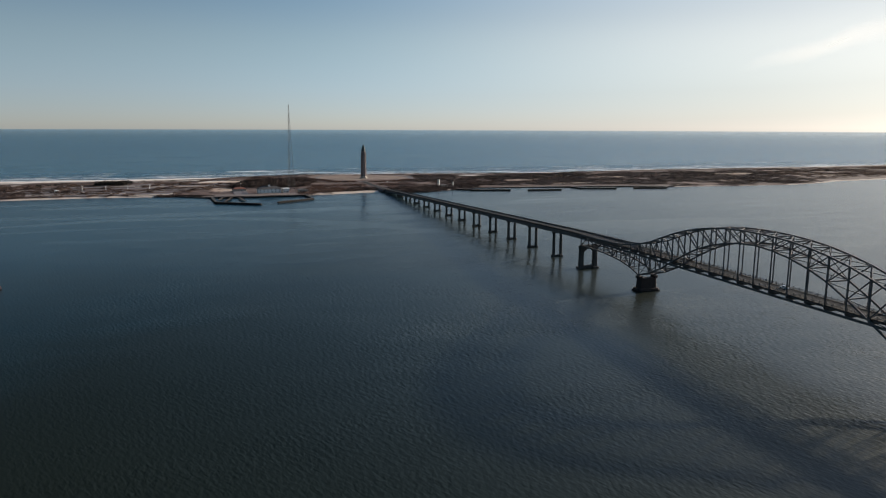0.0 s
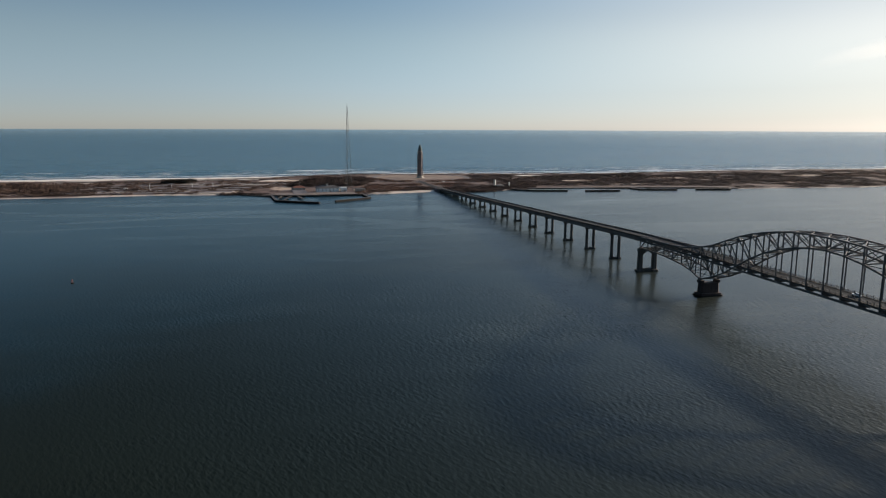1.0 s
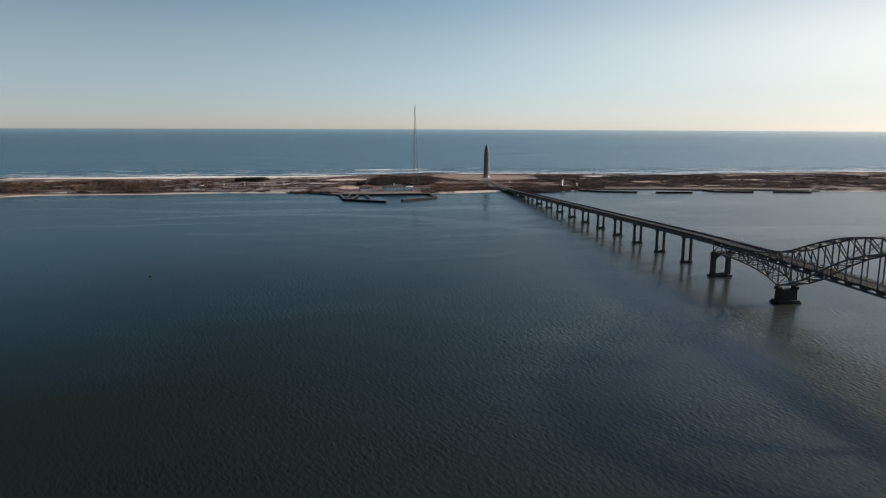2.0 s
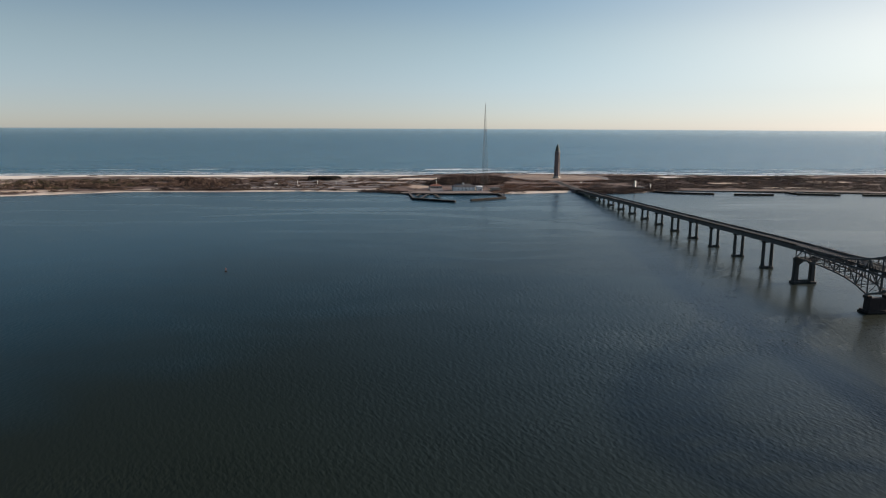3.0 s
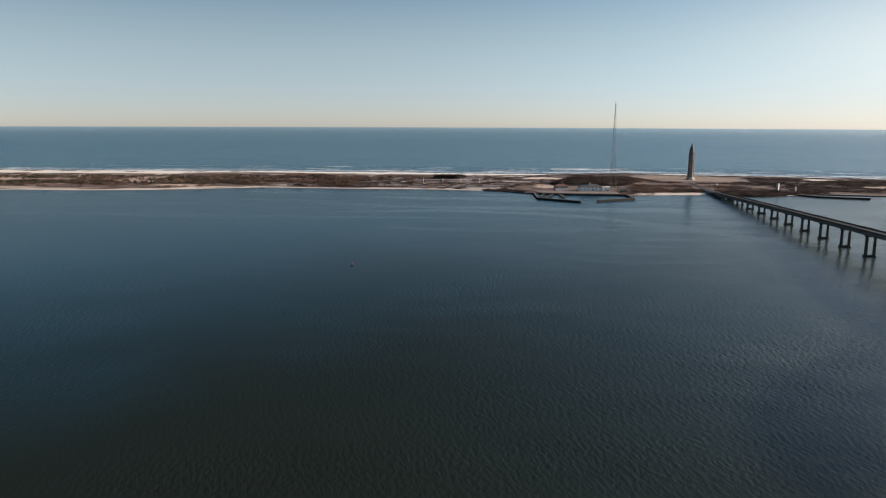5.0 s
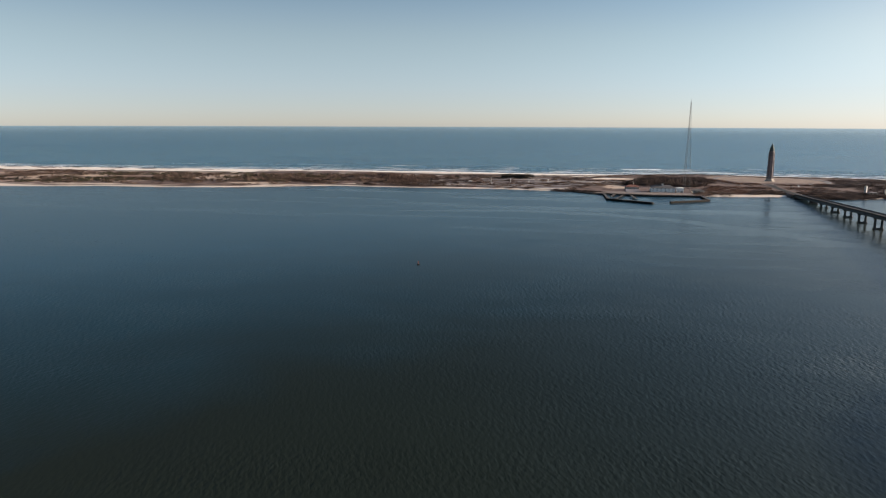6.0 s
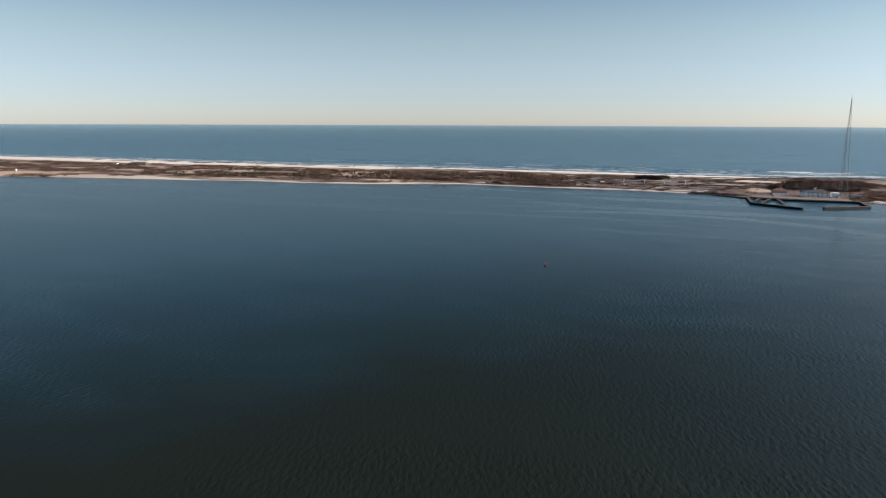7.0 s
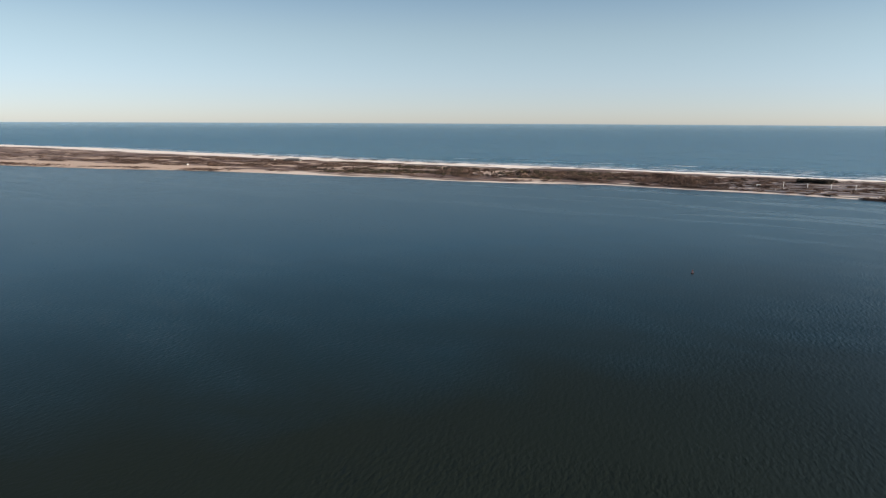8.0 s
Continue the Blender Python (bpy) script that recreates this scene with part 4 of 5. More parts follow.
# ---- lattice mast ----
def build_mast():
    x, y = -237.5, 1098.0
    m = thing("lattice_mast", pose(x, y, ground(x, y) - 0.2, 0, 0, 25), "very tall thin grey lattice radio mast", "mast")
    H, base, tip = 130.0, 6.2, 0.35
    z_levels = [H * (1 - (1 - k / 22) ** 1.25) for k in range(23)]

    def corner(j, z):
        r = base + (tip - base) * z / H
        a = radians(120 * j + 90)
        return (r * math.cos(a), r * math.sin(a), z)

    for j in range(3):
        part("leg", Geo().tube([corner(j, 0), corner(j, H * 0.5), corner(j, H)], [0.30, 0.24, 0.16]), MAST_STEEL, m)
        part("footing", Geo().block(*corner(j, -0.5), 2.2, 2.2, 1.1, 0.2), CONCRETE, m)
    for z0, z1 in zip(z_levels, z_levels[1:]):
        for j in range(3):
            part("brace", Geo().beam(corner(j, z0), corner((j + 1) % 3, z1), 0.13, 0.13), MAST_STEEL, m)
            part("crossbar", Geo().beam(corner(j, z1), corner((j + 1) % 3, z1), 0.13, 0.13), MAST_STEEL, m)
    part("antenna", Geo().tube([(0, 0, H - 1), (0, 0, H + 4)], [0.14, 0.06]), MAST_STEEL, m)


build_mast()


# ---- harbour walls ----
def sea_wall(points, label, width=3.0, top=2.3, piles=True, cap=None):
    w = thing("sea_wall", pose(points[0][0], points[0][1], 0), label, "sea wall")
    ox, oy = points[0]
    for a, b in zip(points, points[1:]):
        p, q = (a[0] - ox, a[1] - oy), (b[0] - ox, b[1] - oy)
        part("bulkhead", Geo().beam((*p, top / 2 - 1.4), (*q, top / 2 - 1.4), width, top + 2.6), TIMBER, w)
        part("cap", Geo().beam((*p, top), (*q, top), width + 0.5, 0.35), cap or CAP, w, "pale worn cap planks" if cap else "weathered dark cap planks")
        n = max(2, int(math.dist(a, b) / 6))
        if piles:
            pile = Geo().tube([(0, 0, -2.5), (0, 0, 0.15 + top)], [0.22, 0.2], 7).mesh("pile", TIMBER)
            d = Vector((q[0] - p[0], q[1] - p[1])).normalized()
            for k in range(n + 1):
                o = part("pile", pile, TIMBER, w)
                o.location = (p[0] + (q[0] - p[0]) * k / n + d.y * (width / 2 + 0.2), p[1] + (q[1] - p[1]) * k / n - d.x * (width / 2 + 0.2), 0)
    return w



BLACK_WALL = "low black timber harbour wall standing in the water"
PALE_WALL = "low black timber harbour wall with pale worn cap"
sea_wall([(-325, 985), (-299, 923), (-235, 906)], BLACK_WALL)
sea_wall([(-378, 1003), (-326, 986)], "low black timber revetment along the beach", 1.2, 1.1, False)
sea_wall([(-219, 928), (-181, 977), (-201, 1027)], BLACK_WALL, piles=False)
sea_wall([(-318, 992), (-278, 994), (-201, 1027)], "black timber quay wall before the white building", 2.0, 1.9)
sea_wall([(22, 1142), (51, 1128), (109, 1131)], PALE_WALL, 2.6, 2.2, True, DOCK)
sea_wall([(137, 1131), (193, 1142)], PALE_WALL, 2.6, 2.2, True, DOCK)
sea_wall([(218, 1190), (231, 1168), (289, 1168)], PALE_WALL, 2.6, 2.2, True, DOCK)
sea_wall([(321, 1180), (377, 1184), (384, 1204)], PALE_WALL, 2.6, 2.2, True, DOCK)
sea_wall([(60, 1174), (145, 1192), (218, 1190)], "low black timber shore bulkhead", 1.4, 1.1)
sea_wall([(249, 1206), (331, 1211), (384, 1204)], "low black timber shore bulkhead", 1.4, 1.1)


def build_dock(x, y, length, turn, label, width=3.6):
    d = thing("boat_dock", pose(x, y, 0, 0, 0, turn), label, "dock")
    for k in range(int(length / 1.2)):
        part("plank", Geo().block(0, k * 1.2, 1.7, width, 1.12, 0.14, 0.03), WORN_PLANKS, d)
    for k in range(int(length / 7) + 1):
        for sx in (-width / 2 - 0.2, width / 2 + 0.2):
            part("post", Geo().tube([(sx, k * 7, -2.5), (sx, k * 7, 3.0)], [0.22, 0.2], 7), TIMBER, d)
    for sx in (0.5 - width / 2, width / 2 - 0.5):
        part("joist", Geo().beam((sx, 0, 1.52), (sx, length, 1.52), 0.2, 0.35), TIMBER, d)


build_dock(-268, 946, 48, 25, "dark grey planked boat dock on tarred posts")
build_dock(-290, 932, 58, 8, "dark grey planked boat dock on tarred posts")
build_dock(-304, 952, 38, 10, "short dark grey planked boat dock on tarred posts")


# ---- buildings ----
def gable(L, W, z, h, over=0.5):
    """A hipped roof over a plan L by W."""
    a, b, r = L / 2 + over, W / 2 + over, max(0.2, L / 2 - W / 2)
    return Geo().put([(-a, -b, z), (a, -b, z), (a, b, z), (-a, b, z), (-r, 0, z + h), (r, 0, z + h), (-a, -b, z - 0.3), (a, -b, z - 0.3), (a, b, z - 0.3), (-a, b, z - 0.3)],
                     [(0, 1, 5, 4), (1, 2, 5), (2, 3, 4, 5), (3, 0, 4), (6, 7, 1, 0), (7, 8, 2, 1), (8, 9, 3, 2), (9, 6, 0, 3), (9, 8, 7, 6)])


def house(name, x, y, turn, L, W, h, roof_h, walls, roof, label, category, storeys=1, windows=4, cupola=False):
    t = thing(name, pose(x, y, ground(x, y) + 0.2, 0, 0, turn), label, category)
    wall = part("wall", Geo().block(0, 0, -1.2, L, W, h + 1.2, 0.06), walls, t)
    r = part("roof", gable(L, W, h, roof_h), roof, t)
    if cupola:
        c = part("cupola", Geo().block(0, 0, h + roof_h - 0.6, 2.6, 2.6, 2.4, 0.1), PAINT, r, "small white roof lantern")
        part("cupola_roof", Geo().block(0, 0, h + roof_h + 1.8, 3.1, 3.1, 1.4, 0.1, top=0.05), roof, r)
    for k in range(storeys):
        zz = 0.9 + k * (h / storeys)
        for i in range(windows):
            wx = -L / 2 + L * (i + 0.5) / windows
            for side in (-1, 1):
                f = part("window", Geo().block(wx, side * (W / 2 + 0.02), zz - 0.1, 1.6, 0.14, 1.7, 0.02), PAINT, t, "white-framed window")
                part("pane", Geo().block(wx, side * (W / 2 + 0.06), zz + 0.05, 1.2, 0.14, 1.4, 0.02), GLASS, f)
    part("door", Geo().block(L * 0.12, -W / 2 - 0.05, -0.1, 1.4, 0.16, 2.2, 0.02), ROOF, t, "dark entrance door")
    return t


house("harbour_building", -262, 1058, 24, 34, 13, 6.0, 3.8, PAINT, ROOF, "two-storey white harbour building with dark hipped roof", "building", 2, 6, True)
house("annex", -239, 1066, 24, 9, 11, 6.0, 0.8, PAINT, PAINT, "white flat-roofed annex beside the harbour building", "building", 1, 2)
house("boathouse", -312, 1076, 24, 20, 11, 3.6, 2.8, STONE, RED_ROOF, "low boathouse with brown-red roof behind the quay", "building", 1, 4)
house("service_shed", -215, 1074, 24, 16, 9, 3.2, 1.6, STONE, ROOF, "low grey service shed near the quay", "shed", 1, 3)
house("beach_pavilion", -1578, 748, 30, 46, 15, 2.7, 3.4, CONCRETE, ROOF, "long low beach pavilion with dark roof", "pavilion", 1, 8)
house("beach_hut", -1614, 712, 30, 10, 7, 3.0, 1.4, PAINT, ROOF, "small white hut beside the beach pavilion", "hut", 1, 2)
house("white_hut", -1552, 490, 30, 3.4, 3, 3.2, 1.0, PAINT, ROOF, "small white hut among the shrubs", "hut", 1, 1)
house("ticket_booth", -577, 1047, 20, 5, 3.5, 2.8, 0.5, PAINT, PAINT, "small white booth beside the parking bays", "booth", 1, 2)


def pump_tower(x, y, side, h, label):
    t = thing("pump_tower", pose(x, y, ground(x, y) - 0.3, 0, 0, -30), label, "tower")
    part("shaft", Geo().block(0, 0, 0, side, side, h, 0.15, top=0.94), WHITEWASH, t)
    part("cap", Geo().block(0, 0, h, side * 1.06, side * 1.06, 0.5, 0.1), STONE, t)
    part("door", Geo().block(0, -side / 2 - 0.05, 0.3, 1.0, 0.14, 2.1, 0.02), ROOF, t)


pump_tower(-7, 1178, 3.0, 11.5, "slim white pump tower among bare shrubs")
pump_tower(17, 1182, 1.8, 7.5, "short white pump tower among bare shrubs")
house("pump_house", 2, 1172, 18, 12, 6, 2.6, 1.2, STONE, DOCK, "low pale shed beside the white pump tower", "shed", 1, 2)


def light_pole(x, y, h, label):
    t = thing("light_pole", pose(x, y, ground(x, y) - 0.3, 0, 0, 20), label, "street light", "light poles on the parking bays")
    part("base", Geo().block(0, 0, 0, 1.3, 1.3, 1.2, 0.2), CONCRETE, t)
    part("pole", Geo().tube([(0, 0, 1), (0, 0, h)], [0.42, 0.28], 10), PAINT, t, "white tapered pole")
    for s in (-1, 1):
        arm = part("arm", Geo().beam((0, 0, h - 0.3), (s * 1.8, 0, h + 0.1), 0.16, 0.16), PAINT, t)
        part("lamp_head", Geo().block(s * 2.1, 0, h, 0.9, 0.5, 0.25, 0.08), GALV, arm)


for x, y in ((-552, 1074), (-521, 1085), (-492, 1096), (-461, 1104)):
    light_pole(x, y, 8.2, "white light pole between parking bays")


def flagpole(x, y, h):
    t = thing("flagpole", pose(x, y, ground(x, y)), "tall white flagpole behind the boathouse", "flagpole")
    part("pole", Geo().tube([(0, 0, 0), (0, 0, h)], [0.16, 0.09]), PAINT, t)
    part("ball", Geo().tube([(0, 0, h), (0, 0, h + 0.15), (0, 0, h + 0.3)], [0.05, 0.18, 0.05]), PAINT, t)
    part("yard", Geo().beam((-2.2, 0, h * 0.66), (2.2, 0, h * 0.66), 0.1, 0.1), PAINT, t)


flagpole(-315, 1092, 16)


def buoy(x, y):
    t = thing("channel_buoy", pose(x, y, 0, 4, 3, 0) @ Matrix.Diagonal((0.8, 0.8, 0.85, 1)), "small dark red channel buoy floating in the bay", "buoy")
    ring = [(1.15 * math.cos(2 * math.pi * k / 14), 1.15 * math.sin(2 * math.pi * k / 14)) for k in range(14)]
    part("float", Geo().prism(ring, -0.5, 0.5).prism(ring, 0.5, 0.75, 0.85), TIMBER, t, "black float")
    for k in range(4):
        a = math.pi / 2 * k + 0.4
        part("leg", Geo().beam((0.8 * math.cos(a), 0.8 * math.sin(a), 0.7), (0.35 * math.cos(a), 0.35 * math.sin(a), 2.6), 0.14, 0.14), BUOY_RED, t)
    part("platform", Geo().prism([(x * 0.5, y * 0.5) for x, y in ring], 2.5, 2.7), BUOY_RED, t)
    part("top_mark", Geo().prism([(x * 0.45, y * 0.45) for x, y in ring], 2.7, 3.4, 0.3), BUOY_RED, t, "dull red top mark")


buoy(-274, 424)


# ---- plants ----
rng = np.random.default_rng(5)


def leaf_cloud(n, flat=0.62, leaf=0.16, lobes_n=7):
    """A clump in the unit box: n small tilted leaves and thin twigs in an uneven dome."""
    lobes = rng.normal(0, 0.34, (lobes_n, 3)) * (1, 1, 0.4) + (0, 0, 0.45)
    c = lobes[rng.integers(0, lobes_n, n)] + rng.normal(0, 0.17, (n, 3)) * (1, 1, flat * 1.2)
    c[:, 2] = np.clip(c[:, 2], 0.02, 1.2)
    a = rng.normal(0, 1, (n, 3))
    a /= np.linalg.norm(a, axis=1)[:, None]
    b = np.cross(a, rng.normal(0, 1, (n, 3)))
    b /= np.linalg.norm(b, axis=1)[:, None]
    s = leaf * rng.uniform(0.6, 1.4, (n, 1))
    w = s * rng.uniform(0.35, 0.9, (n, 1))
    return np.stack([c - a * s - b * w, c + a * s - b * w, c + a * s + b * w, c - a * s + b * w], 1)


CLUMPS = [leaf_cloud(150, leaf=0.062) for _ in range(14)]


def thicket(name, spots, material, label, category):
    """Many clumps joined: spots are rows of x, y, width, height."""
    parts = []
    for i, (x, y, w, h) in enumerate(spots):
        c = CLUMPS[i % len(CLUMPS)]
        t = rng.uniform(0, 6.283)
        co, si = math.cos(t), math.sin(t)
        p = np.empty_like(c)
        p[..., 0] = x + w * (co * c[..., 0] - si * c[..., 1])
        p[..., 1] = y + w * (si * c[..., 0] + co * c[..., 1])
        p[..., 2] = ground(x, y) - 0.2 + h * c[..., 2]
        parts.append(p.reshape(-1, 3))
    v = np.concatenate(parts)
    me = bulk_mesh(name, v, np.arange(len(v)).reshape(-1, 4), material)
    tagged(new(name, me), label, category, "", "stuff")


def scatter(x0, x1, lo, hi, per_ha, size, height, gap=-0.1, grain=0.012, keep_out=True):
    """Spots between fractions lo and hi of the island's width, thinned by noise."""
    out = []
    n = int((x1 - x0) * (sea((x0 + x1) / 2) - bay((x0 + x1) / 2)) * (hi - lo) / 10000 * per_ha)
    for _ in range(n):
        x = rng.uniform(x0, x1)
        a = rng.uniform(lo, hi)
        b, s = bay(x), sea(x)
        y = b + (s - b) * a
        k = noise.noise((x * grain, y * grain * 1.6, 9.0))
        if k < gap or y - b < 14 or s - y < 62 or (40 < x < 400 and y - b < 34):
            continue
        if keep_out:
            if math.hypot((x - TOWER[0] + 8) / 1.12, y - TOWER[1] - 8) < 100:
                continue
            r = BR.inverted() @ Vector((x, y, 0))
            if abs(r.x) < 12 and r.y < 900:
                continue
            if -330 < x < -205 and y < 1085:
                continue
        if max(clearing(x, y)) > 0.3 and rng.random() < 0.9:
            continue
        f = 0.7 + 0.8 * max(0, k - gap)
        out.append((x, y, rng.uniform(*size) * f, rng.uniform(*height) * f))
    return out


thicket("far_heath", scatter(-3300, -1900, 0.26, 0.66, 24, (7, 14), (1.4, 2.8), -0.05, keep_out=False), SHRUB, "low brown heath shrubs on the far island", "shrubs")
thicket("shrub_thicket", scatter(-1900, -1330, 0.24, 0.76, 120, (6, 11), (1.5, 2.8), -0.18, 0.013), SHRUB, "brown winter shrubs on sandy heath", "shrubs")
strand_scrub = []
for _ in range(34):
    x0, d0, wide = rng.uniform(-2150, -1370), rng.uniform(16, 66), rng.uniform(6, 26)
    for _ in range(int(wide * 1.3)):
        x = x0 + rng.normal(0, wide * 0.6)
        strand_scrub.append((x, bay(x) + max(9, d0 + rng.normal(0, 4)), rng.uniform(3, 6), rng.uniform(1.2, 2.6)))
thicket("beach_scrub", strand_scrub, SHRUB, "dark scrub patches on the bay beach", "shrubs")
thicket("shrub_thicket", scatter(-1330, -630, 0.07, 0.64, 105, (6, 11), (2.0, 4.6), 0.06, 0.016), SHRUB, "dense brown winter thicket behind the beach", "shrubs")
thicket("shrub_thicket", scatter(-1120, -640, 0.2, 0.6, 60, (6, 10), (4.0, 6.5), 0.0, 0.009), SHRUB, "tall brown winter thicket of bare trees", "trees")
thicket("shrub_thicket", scatter(-960, -650, 0.14, 0.6, 100, (6, 10), (4.0, 7.6), -0.02, 0.013), SHRUB, "tall dark thicket of bare winter trees", "trees")
thicket("evergreen_scrub", scatter(-1270, -1050, 0.12, 0.62, 62, (6, 10), (2.6, 5.0), -0.15, 0.01), OLIVE, "olive-green evergreen scrub in the thicket", "shrubs")
thicket("evergreen_scrub", scatter(-1050, -760, 0.15, 0.62, 36, (5, 9), (4.0, 7.0), -0.05, 0.012), OLIVE, "olive-green evergreen scrub in the thicket", "shrubs")
hedge_rows = []
for k in range(7):
    for x in rng.uniform(-700 + 12 * k, -385 + 14 * k, 110):
        y = bay(x) * 0.2 + 0.8 * (932 + (x + 605) * 0.32) + 27 + 36 * k + rng.normal(0, 2.5)
        if max(clearing(x, y)) < 0.3 and y - bay(x) > 16 and noise.noise((x * 0.02, k * 3.7, 2.0)) > -0.12:
            hedge_rows.append((x, y, rng.uniform(5, 8), rng.uniform(1.4, 3.2)))
thicket("shrub_thicket", scatter(-720, -555, 0.06, 0.34, 150, (5, 9), (2.0, 4.4), -0.1, 0.02), BRAMBLE, "dark brown thicket between beach and parking bays", "shrubs")
thicket("hedge_rows", hedge_rows, SHRUB, "dark brown hedges between parking bays", "shrubs")
thicket("evergreen_scrub", scatter(-1330, -640, 0.2, 0.66, 26, (5, 9), (2.8, 4.8), 0.08, 0.008), PINE, "dark evergreen scrub in the thicket", "shrubs")
thicket("shrub_thicket", scatter(-700, -330, 0.10, 0.8, 130, (4, 8), (1.4, 3.2), 0.0, 0.03), SHRUB, "scattered brown shrubs between parking bays", "shrubs")
thicket("shrub_thicket", scatter(-352, -228, 0.30, 0.66, 190, (6, 9), (3.6, 6.4), -0.4), BRAMBLE, "dark thicket of trees behind the harbour", "trees")
thicket("shrub_thicket", scatter(-238, -118, 0.2, 0.52, 75, (5, 8), (1.0, 2.2), -0.25), BRAMBLE, "dark low brush behind the harbour", "shrubs")
spit_brush = [(x, bay(x) + d, rng.uniform(4, 7), rng.uniform(1.0, 2.2)) for x, d in zip(rng.uniform(-412, -326, 190), rng.uniform(2, 20, 190))]
thicket("shrub_thicket", spit_brush, BRAMBLE, "dark red-brown brush along the shore beside the harbour", "shrubs")
harbour_brush = [(x, y, rng.uniform(4, 7), rng.uniform(1.4, 2.6)) for x, y in zip(rng.uniform(-216, -168, 90), rng.uniform(1036, 1090, 90)) if y - bay(x) > 8]
thicket("shrub_thicket", harbour_brush, SHRUB, "dark brown brush beside the quay yard", "shrubs")
ring_hedge = []
for a in rng.uniform(radians(192), radians(338), 150):
    r = RING + rng.normal(9, 5)
    ring_hedge.append((TOWER[0] + r * math.cos(a), TOWER[1] + r * math.sin(a), rng.uniform(4, 8), rng.uniform(1.4, 3.0)))
ring_hedge = [q for q in ring_hedge if abs((BR.inverted() @ Vector((q[0], q[1], 0))).x) > 11]
thicket("ring_hedge", ring_hedge, REED, "red-brown hedge outside the ring road", "shrubs")
thicket("reed_bed", scatter(-215, -60, 0.06, 0.34, 150, (5, 9), (1.3, 2.2), -0.3), REED, "red-brown reed bed beside the bridge road", "reeds")
thicket("shrub_thicket", scatter(-150, -40, 0.09, 0.32, 90, (5, 8), (2.0, 3.6), -0.05), SHRUB, "dark shrubs by the bridge end", "shrubs")
ridge = [(x, sea(x) - rng.uniform(62, 92), rng.uniform(6, 11), rng.uniform(0.7, 1.5)) for x in rng.uniform(-430, 760, 520)]
thicket("dune_scrub", ridge, SHRUB, "low dark scrub along the dune ridge", "shrubs")
strand_patches = []
for _ in range(16):
    x0, d0, wide = rng.uniform(-1900, -950), rng.uniform(38, 80), rng.uniform(8, 22)
    for _ in range(int(wide * 1.2)):
        x = x0 + rng.normal(0, wide * 0.7)
        strand_patches.append((x, sea(x) - d0 + rng.normal(0, 4), rng.uniform(4, 7), rng.uniform(1.0, 2.2)))
thicket("dune_scrub", strand_patches, SHRUB, "dark low scrub patches on the sea beach", "shrubs")
bridge_end = [(x, y, rng.uniform(4, 7), rng.uniform(1.6, 3.0)) for x, y in zip(rng.uniform(-150, -45, 420), rng.uniform(1076, 1150, 420))
              if y - bay(x) > (26 if x < -95 else 5) and abs((BR.inverted() @ Vector((x, y, 0))).x) > 9]
bridge_end += [(x, bay(x) + d, rng.uniform(5, 9), rng.uniform(1.6, 3.0)) for x, d in zip(rng.uniform(-70, 62, 460), rng.uniform(5, 75, 460))
               if abs((BR.inverted() @ Vector((x, bay(x) + d, 0))).x) > 10 and not (-14 < x < 24 and 1160 < bay(x) + d < 1190)]
thicket("shrub_thicket", bridge_end, BRAMBLE, "dark brown shrubs round the bridge end", "shrubs")
thicket("shrub_thicket", scatter(-75, 720, 0.03, 0.76, 135, (8, 14), (1.3, 2.5), -0.4, 0.014), BRAMBLE, "dense brown winter thicket behind the harbour walls", "shrubs")
thicket("evergreen_scrub", scatter(-40, 900, 0.45, 0.8, 22, (6, 10), (3, 5), 0.1, 0.006), PINE, "dark evergreen scrub along the dunes", "shrubs")
thicket("shrub_thicket", scatter(720, 2300, 0.1, 0.76, 70, (8, 14), (1.6, 3.2), -0.3), SHRUB, "brown winter shrubs on the outer island", "shrubs")


def tree(x, y, h, w, material, label):
    t = thing("tree", pose(x, y, ground(x, y) - 0.2, 0, 0, rng.uniform(0, 360)), label, "tree")
    g = Geo().tube([(0, 0, 0), (0.1, 0.05, h * 0.4), (0, 0.1, h * 0.9)], [0.28, 0.2, 0.05], 7)
    for k in range(6):
        a, z = rng.uniform(0, 6.28), h * rng.uniform(0.3, 0.7)
        g.tube([(0.05, 0.05, z), (w * 0.3 * math.cos(a), w * 0.3 * math.sin(a), z + h * 0.16)], [0.1, 0.03], 5)
    part("trunk", g, BARK, t)
    p = np.concatenate([leaf_cloud(70, leaf=0.11) * (w * k, w * k, h * 0.42) + (0, 0, h * z) for k, z in ((0.62, 0.22), (0.5, 0.42), (0.34, 0.62))]).reshape(-1, 3)
    part("crown", bulk_mesh("crown", p, np.arange(len(p)).reshape(-1, 4), material), material, t)


for _ in range(76):
    x = rng.uniform(-572, -526)
    tree(x, 1172 + (x + 550) * 0.42 + rng.uniform(-12, 16), rng.uniform(6.5, 9.0), rng.uniform(6, 8.5), PINE, "dark evergreen tree in a dense grove")
for _ in range(40):
    x = rng.uniform(-345, -235)
    tree(x, 1165 + (x + 290) * 0.35 + rng.uniform(-30, 60), rng.uniform(6.5, 9), rng.uniform(5, 7.5), PINE if rng.random() < 0.5 else BRAMBLE, "dark tree in the grove behind the harbour")
for _ in range(80):
    x = rng.uniform(-1250, -640)
    tree(x, bay(x) + (sea(x) - bay(x)) * rng.uniform(0.15, 0.5), rng.uniform(5, 7.5), rng.uniform(5, 7), SHRUB if rng.random() < 0.7 else PINE, "brown winter tree in the thicket")
for _ in range(30):
    x = rng.uniform(-30, 700)
    tree(x, bay(x) + (sea(x) - bay(x)) * rng.uniform(0.2, 0.55), rng.uniform(4.5, 7), rng.uniform(5, 7), SHRUB, "brown winter tree in the thicket")


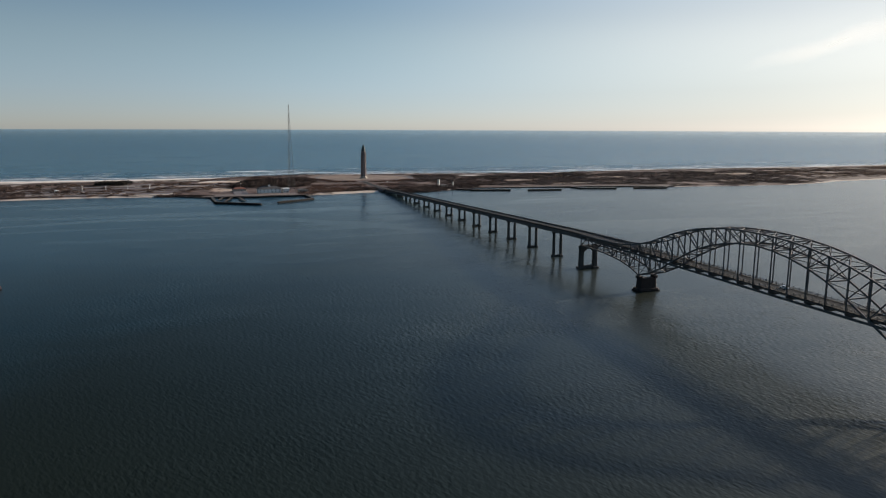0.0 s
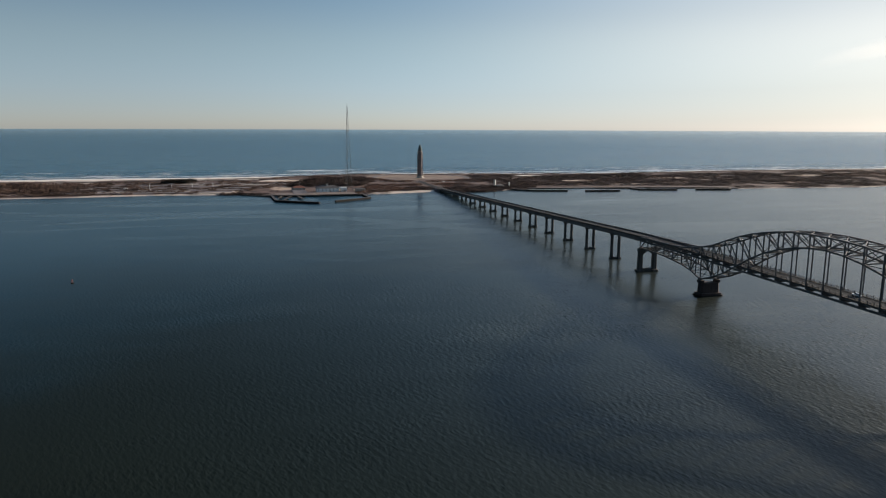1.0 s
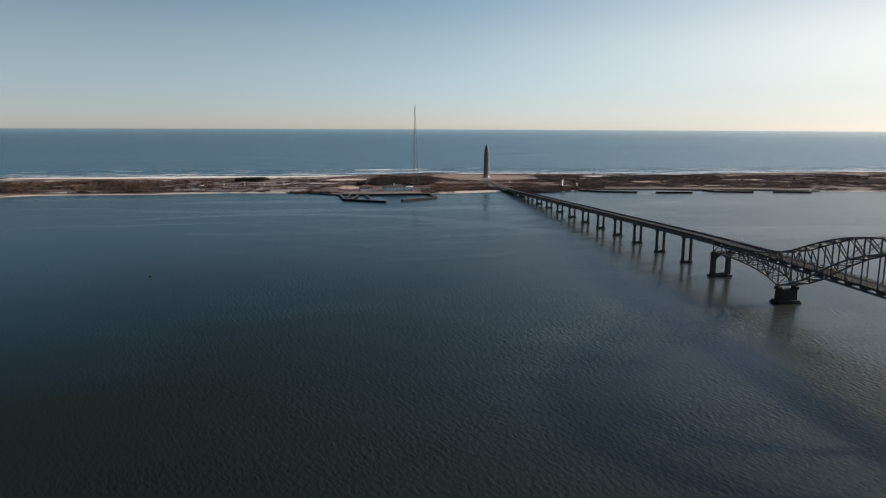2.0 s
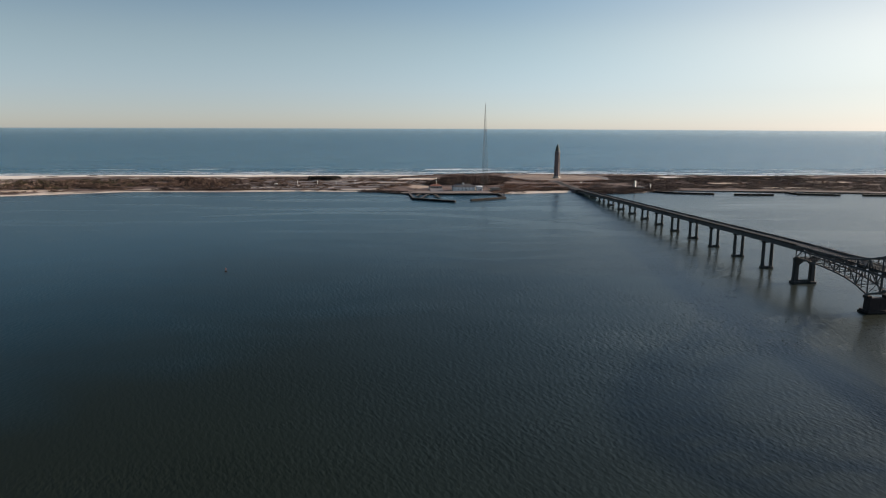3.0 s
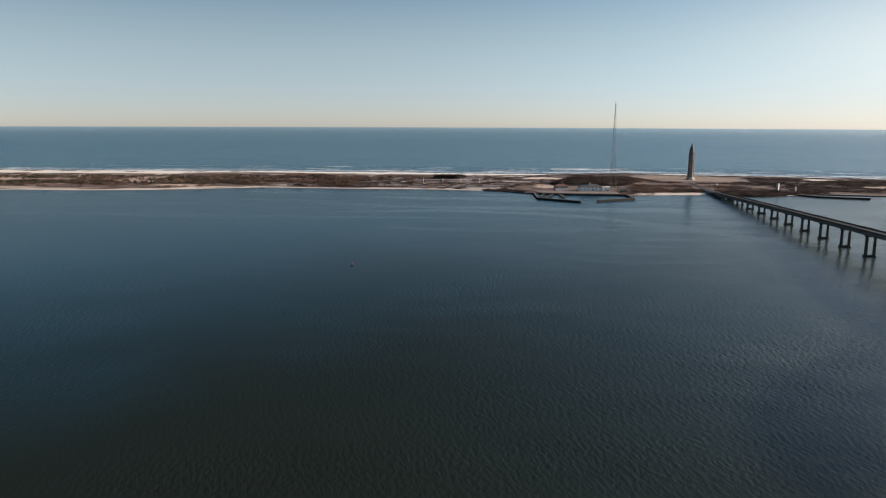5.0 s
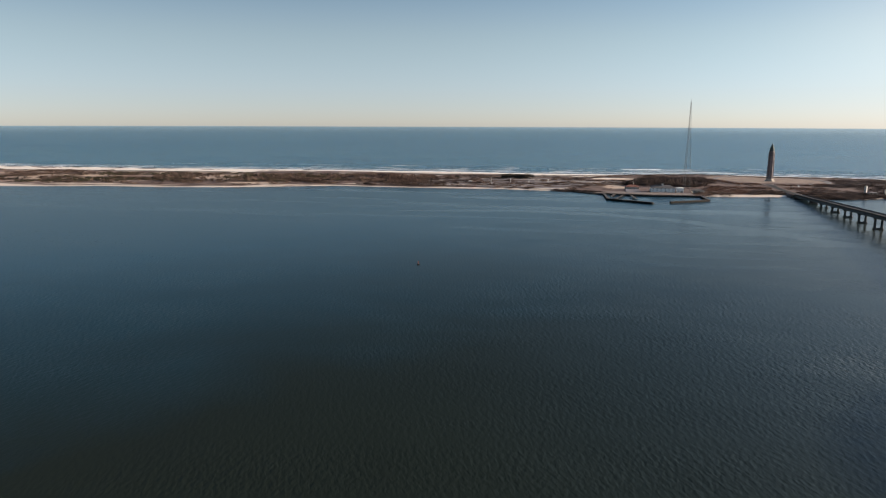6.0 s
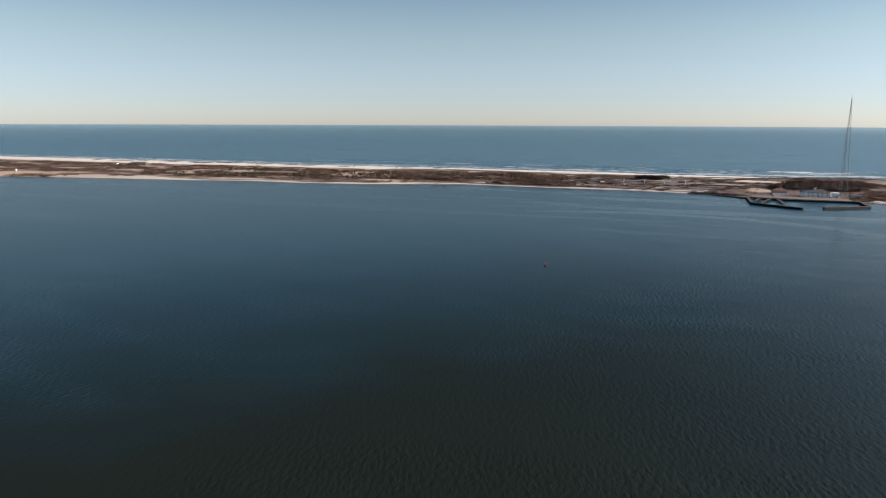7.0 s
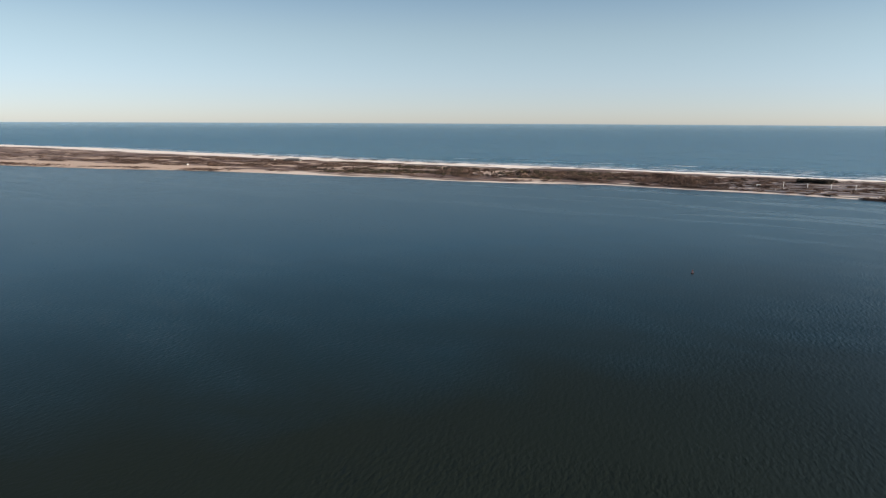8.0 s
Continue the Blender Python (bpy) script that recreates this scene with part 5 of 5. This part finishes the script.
# ---- surf ----
def surf(x0, x1, off, width, seed, label, broken=0.0):
    """A ragged line of foam along the sea shore, off metres out."""
    v, f = [], []
    xs = np.arange(x0, x1, 7.0)
    for x in xs:
        x = float(x)
        n = noise.noise((x * 0.012, seed, 0.0)) + 0.5 * noise.noise((x * 0.05, seed, 4.0))
        w = width * max(0.02, 0.75 + 0.9 * n - broken) * min(1.0, 3.0 * math.sin(math.pi * (x - x0) / (x1 - x0)) ** 0.8 + 0.03)
        y = sea(x) + off + 9 * noise.noise((x * 0.006, seed, 2.0)) + min(4.0, 0.3 * w) * noise.noise((x * 0.03, seed, 6.0))
        z = 0.12 + rise(x, y)
        v += [(x, y - w / 2, z), (x, y, z + 0.35), (x, y + w / 2, z - 0.05)]
    for i in range(len(xs) - 1):
        a = 3 * i
        f += [(a, a + 3, a + 4, a + 1), (a + 1, a + 4, a + 5, a + 2)]
    tagged(new("surf", Geo().put(v, f).mesh("surf", FOAM)), label, "surf", "", "stuff")


surf(-3300, 2600, 4, 19, 1.0, "white wash of foam along the sea beach")
surf(-3000, 2400, 44, 20, 2.0, "ragged white breaker off the sea beach", 0.3)
surf(-2600, 2200, 80, 16, 3.0, "ragged white breaker off the sea beach", 0.6)
surf(-482, -400, 192, 42, 5.3, "short white breaker on an offshore bar", 0.0)
surf(-418, -338, 172, 34, 6.1, "short white breaker on an offshore bar", 0.0)
surf(-900, 900, 62, 10, 14.0, "thin broken breaker off the sea beach", 0.55)
surf(-900, 700, 155, 10, 17.0, "thin broken breaker off the sea beach", 0.7)
surf(-1200, 900, 120, 14, 8.0, "thin broken breaker off the sea beach", 0.72)
surf(-1500, 1100, 205, 13, 11.0, "thin broken breaker off the sea beach", 0.8)


# ---- vehicles on the island road ----
def car(x, y, turn, paint, label, z=None):
    t = thing("car", pose(x, y, ground(x, y) + 0.55 if z is None else z, 0, 0, turn), label, "car", "" if z else "cars on the island road")
    part("body", Geo().block(0, 0, 0.35, 4.5, 1.8, 0.62, 0.25, top=0.97), paint, t)
    part("cabin", Geo().block(-0.2, 0, 0.95, 2.5, 1.6, 0.58, 0.2, top=0.8), GLASS, t, "dark tinted cabin glass")
    part("roof", Geo().block(-0.2, 0, 1.5, 1.9, 1.25, 0.06, 0.15), paint, t)
    for wx in (-1.4, 1.4):
        for wy in (-0.82, 0.82):
            part("wheel", Geo().tube([(wx, wy - 0.1, 0.33), (wx, wy + 0.1, 0.33)], [0.33, 0.33], 12), RUBBER, t)


car(-85, 1296, 40, CAR_WHITE, "white car on the ring road")
car(-99, 1257, 60, CAR_WHITE, "white car beside the bridge road")
car(*bridge_xy(-109, 2.0), TURN + 90, CAR_WHITE, "white car driving over the bridge", 25.03)
car(-76, 1302, 40, CAR_DARK, "dark car on the ring road")
car(-108, 1246, 70, CAR_DARK, "dark car beside the bridge road")


# ---- a thin wisp of high cloud ----
def build_wisp():
    m, nt, ln, b = nodes_of("thin_cloud")
    att = nt.new("ShaderNodeAttribute")
    att.attribute_name = "thickness"
    n = noise_node(nt, ln, place(nt, ln, (0.0016, 0.0016, 0.006)), 1.0, 4, 0.6, 0.6)
    dense = maths(nt, ln, "MULTIPLY", att.outputs["Fac"], ramp(nt, ln, n.outputs["Fac"], [(0.25, 0.25), (0.65, 1.0)]))
    ln.new(maths(nt, ln, "MULTIPLY", dense, 0.27), b.inputs["Alpha"])
    b.inputs["Base Color"].default_value = (0.95, 0.93, 0.92, 1)
    b.inputs["Roughness"].default_value = 1.0
    b.inputs["Specular IOR Level"].default_value = 0.0
    # emission stands in for the sunlight that the cloud scatters
    b.inputs["Emission Color"].default_value = (1.0, 0.95, 0.92, 1)
    b.inputs["Emission Strength"].default_value = 0.70
    verts, faces, dens = [], [], []
    steps, rows = 40, 8
    for i in range(steps + 1):
        k = i / steps
        az = radians(22.5 + 20 * k)
        mid = 4.3 + 5.4 * k + 0.25 * noise.noise((k * 6, 0.3, 0.0))
        half = (0.5 + 1.1 * k) * (1 + 0.3 * noise.noise((k * 9, 2.0, 0.0)))
        for j in range(rows + 1):
            q = j / rows * 2 - 1
            el = radians(mid + half * q)
            verts.append((4500 * math.sin(az), 4500 * math.cos(az), 101 + 4500 * math.tan(el)))
            dens.append((1 - q * q) ** 1.5 * min(1.0, 5 * k, 5 * (1 - k)))
    for i in range(steps):
        for j in range(rows):
            p = i * (rows + 1) + j
            faces.append((p, p + rows + 1, p + rows + 2, p + 1))
    ob = setting("backdrop", Geo().put(verts, faces), m, "thin pale wisp of high cloud", "cloud")
    ob.data.attributes.new("thickness", "FLOAT", "POINT").data.foreach_set("value", dens)
    ob.visible_shadow = False


build_wisp()
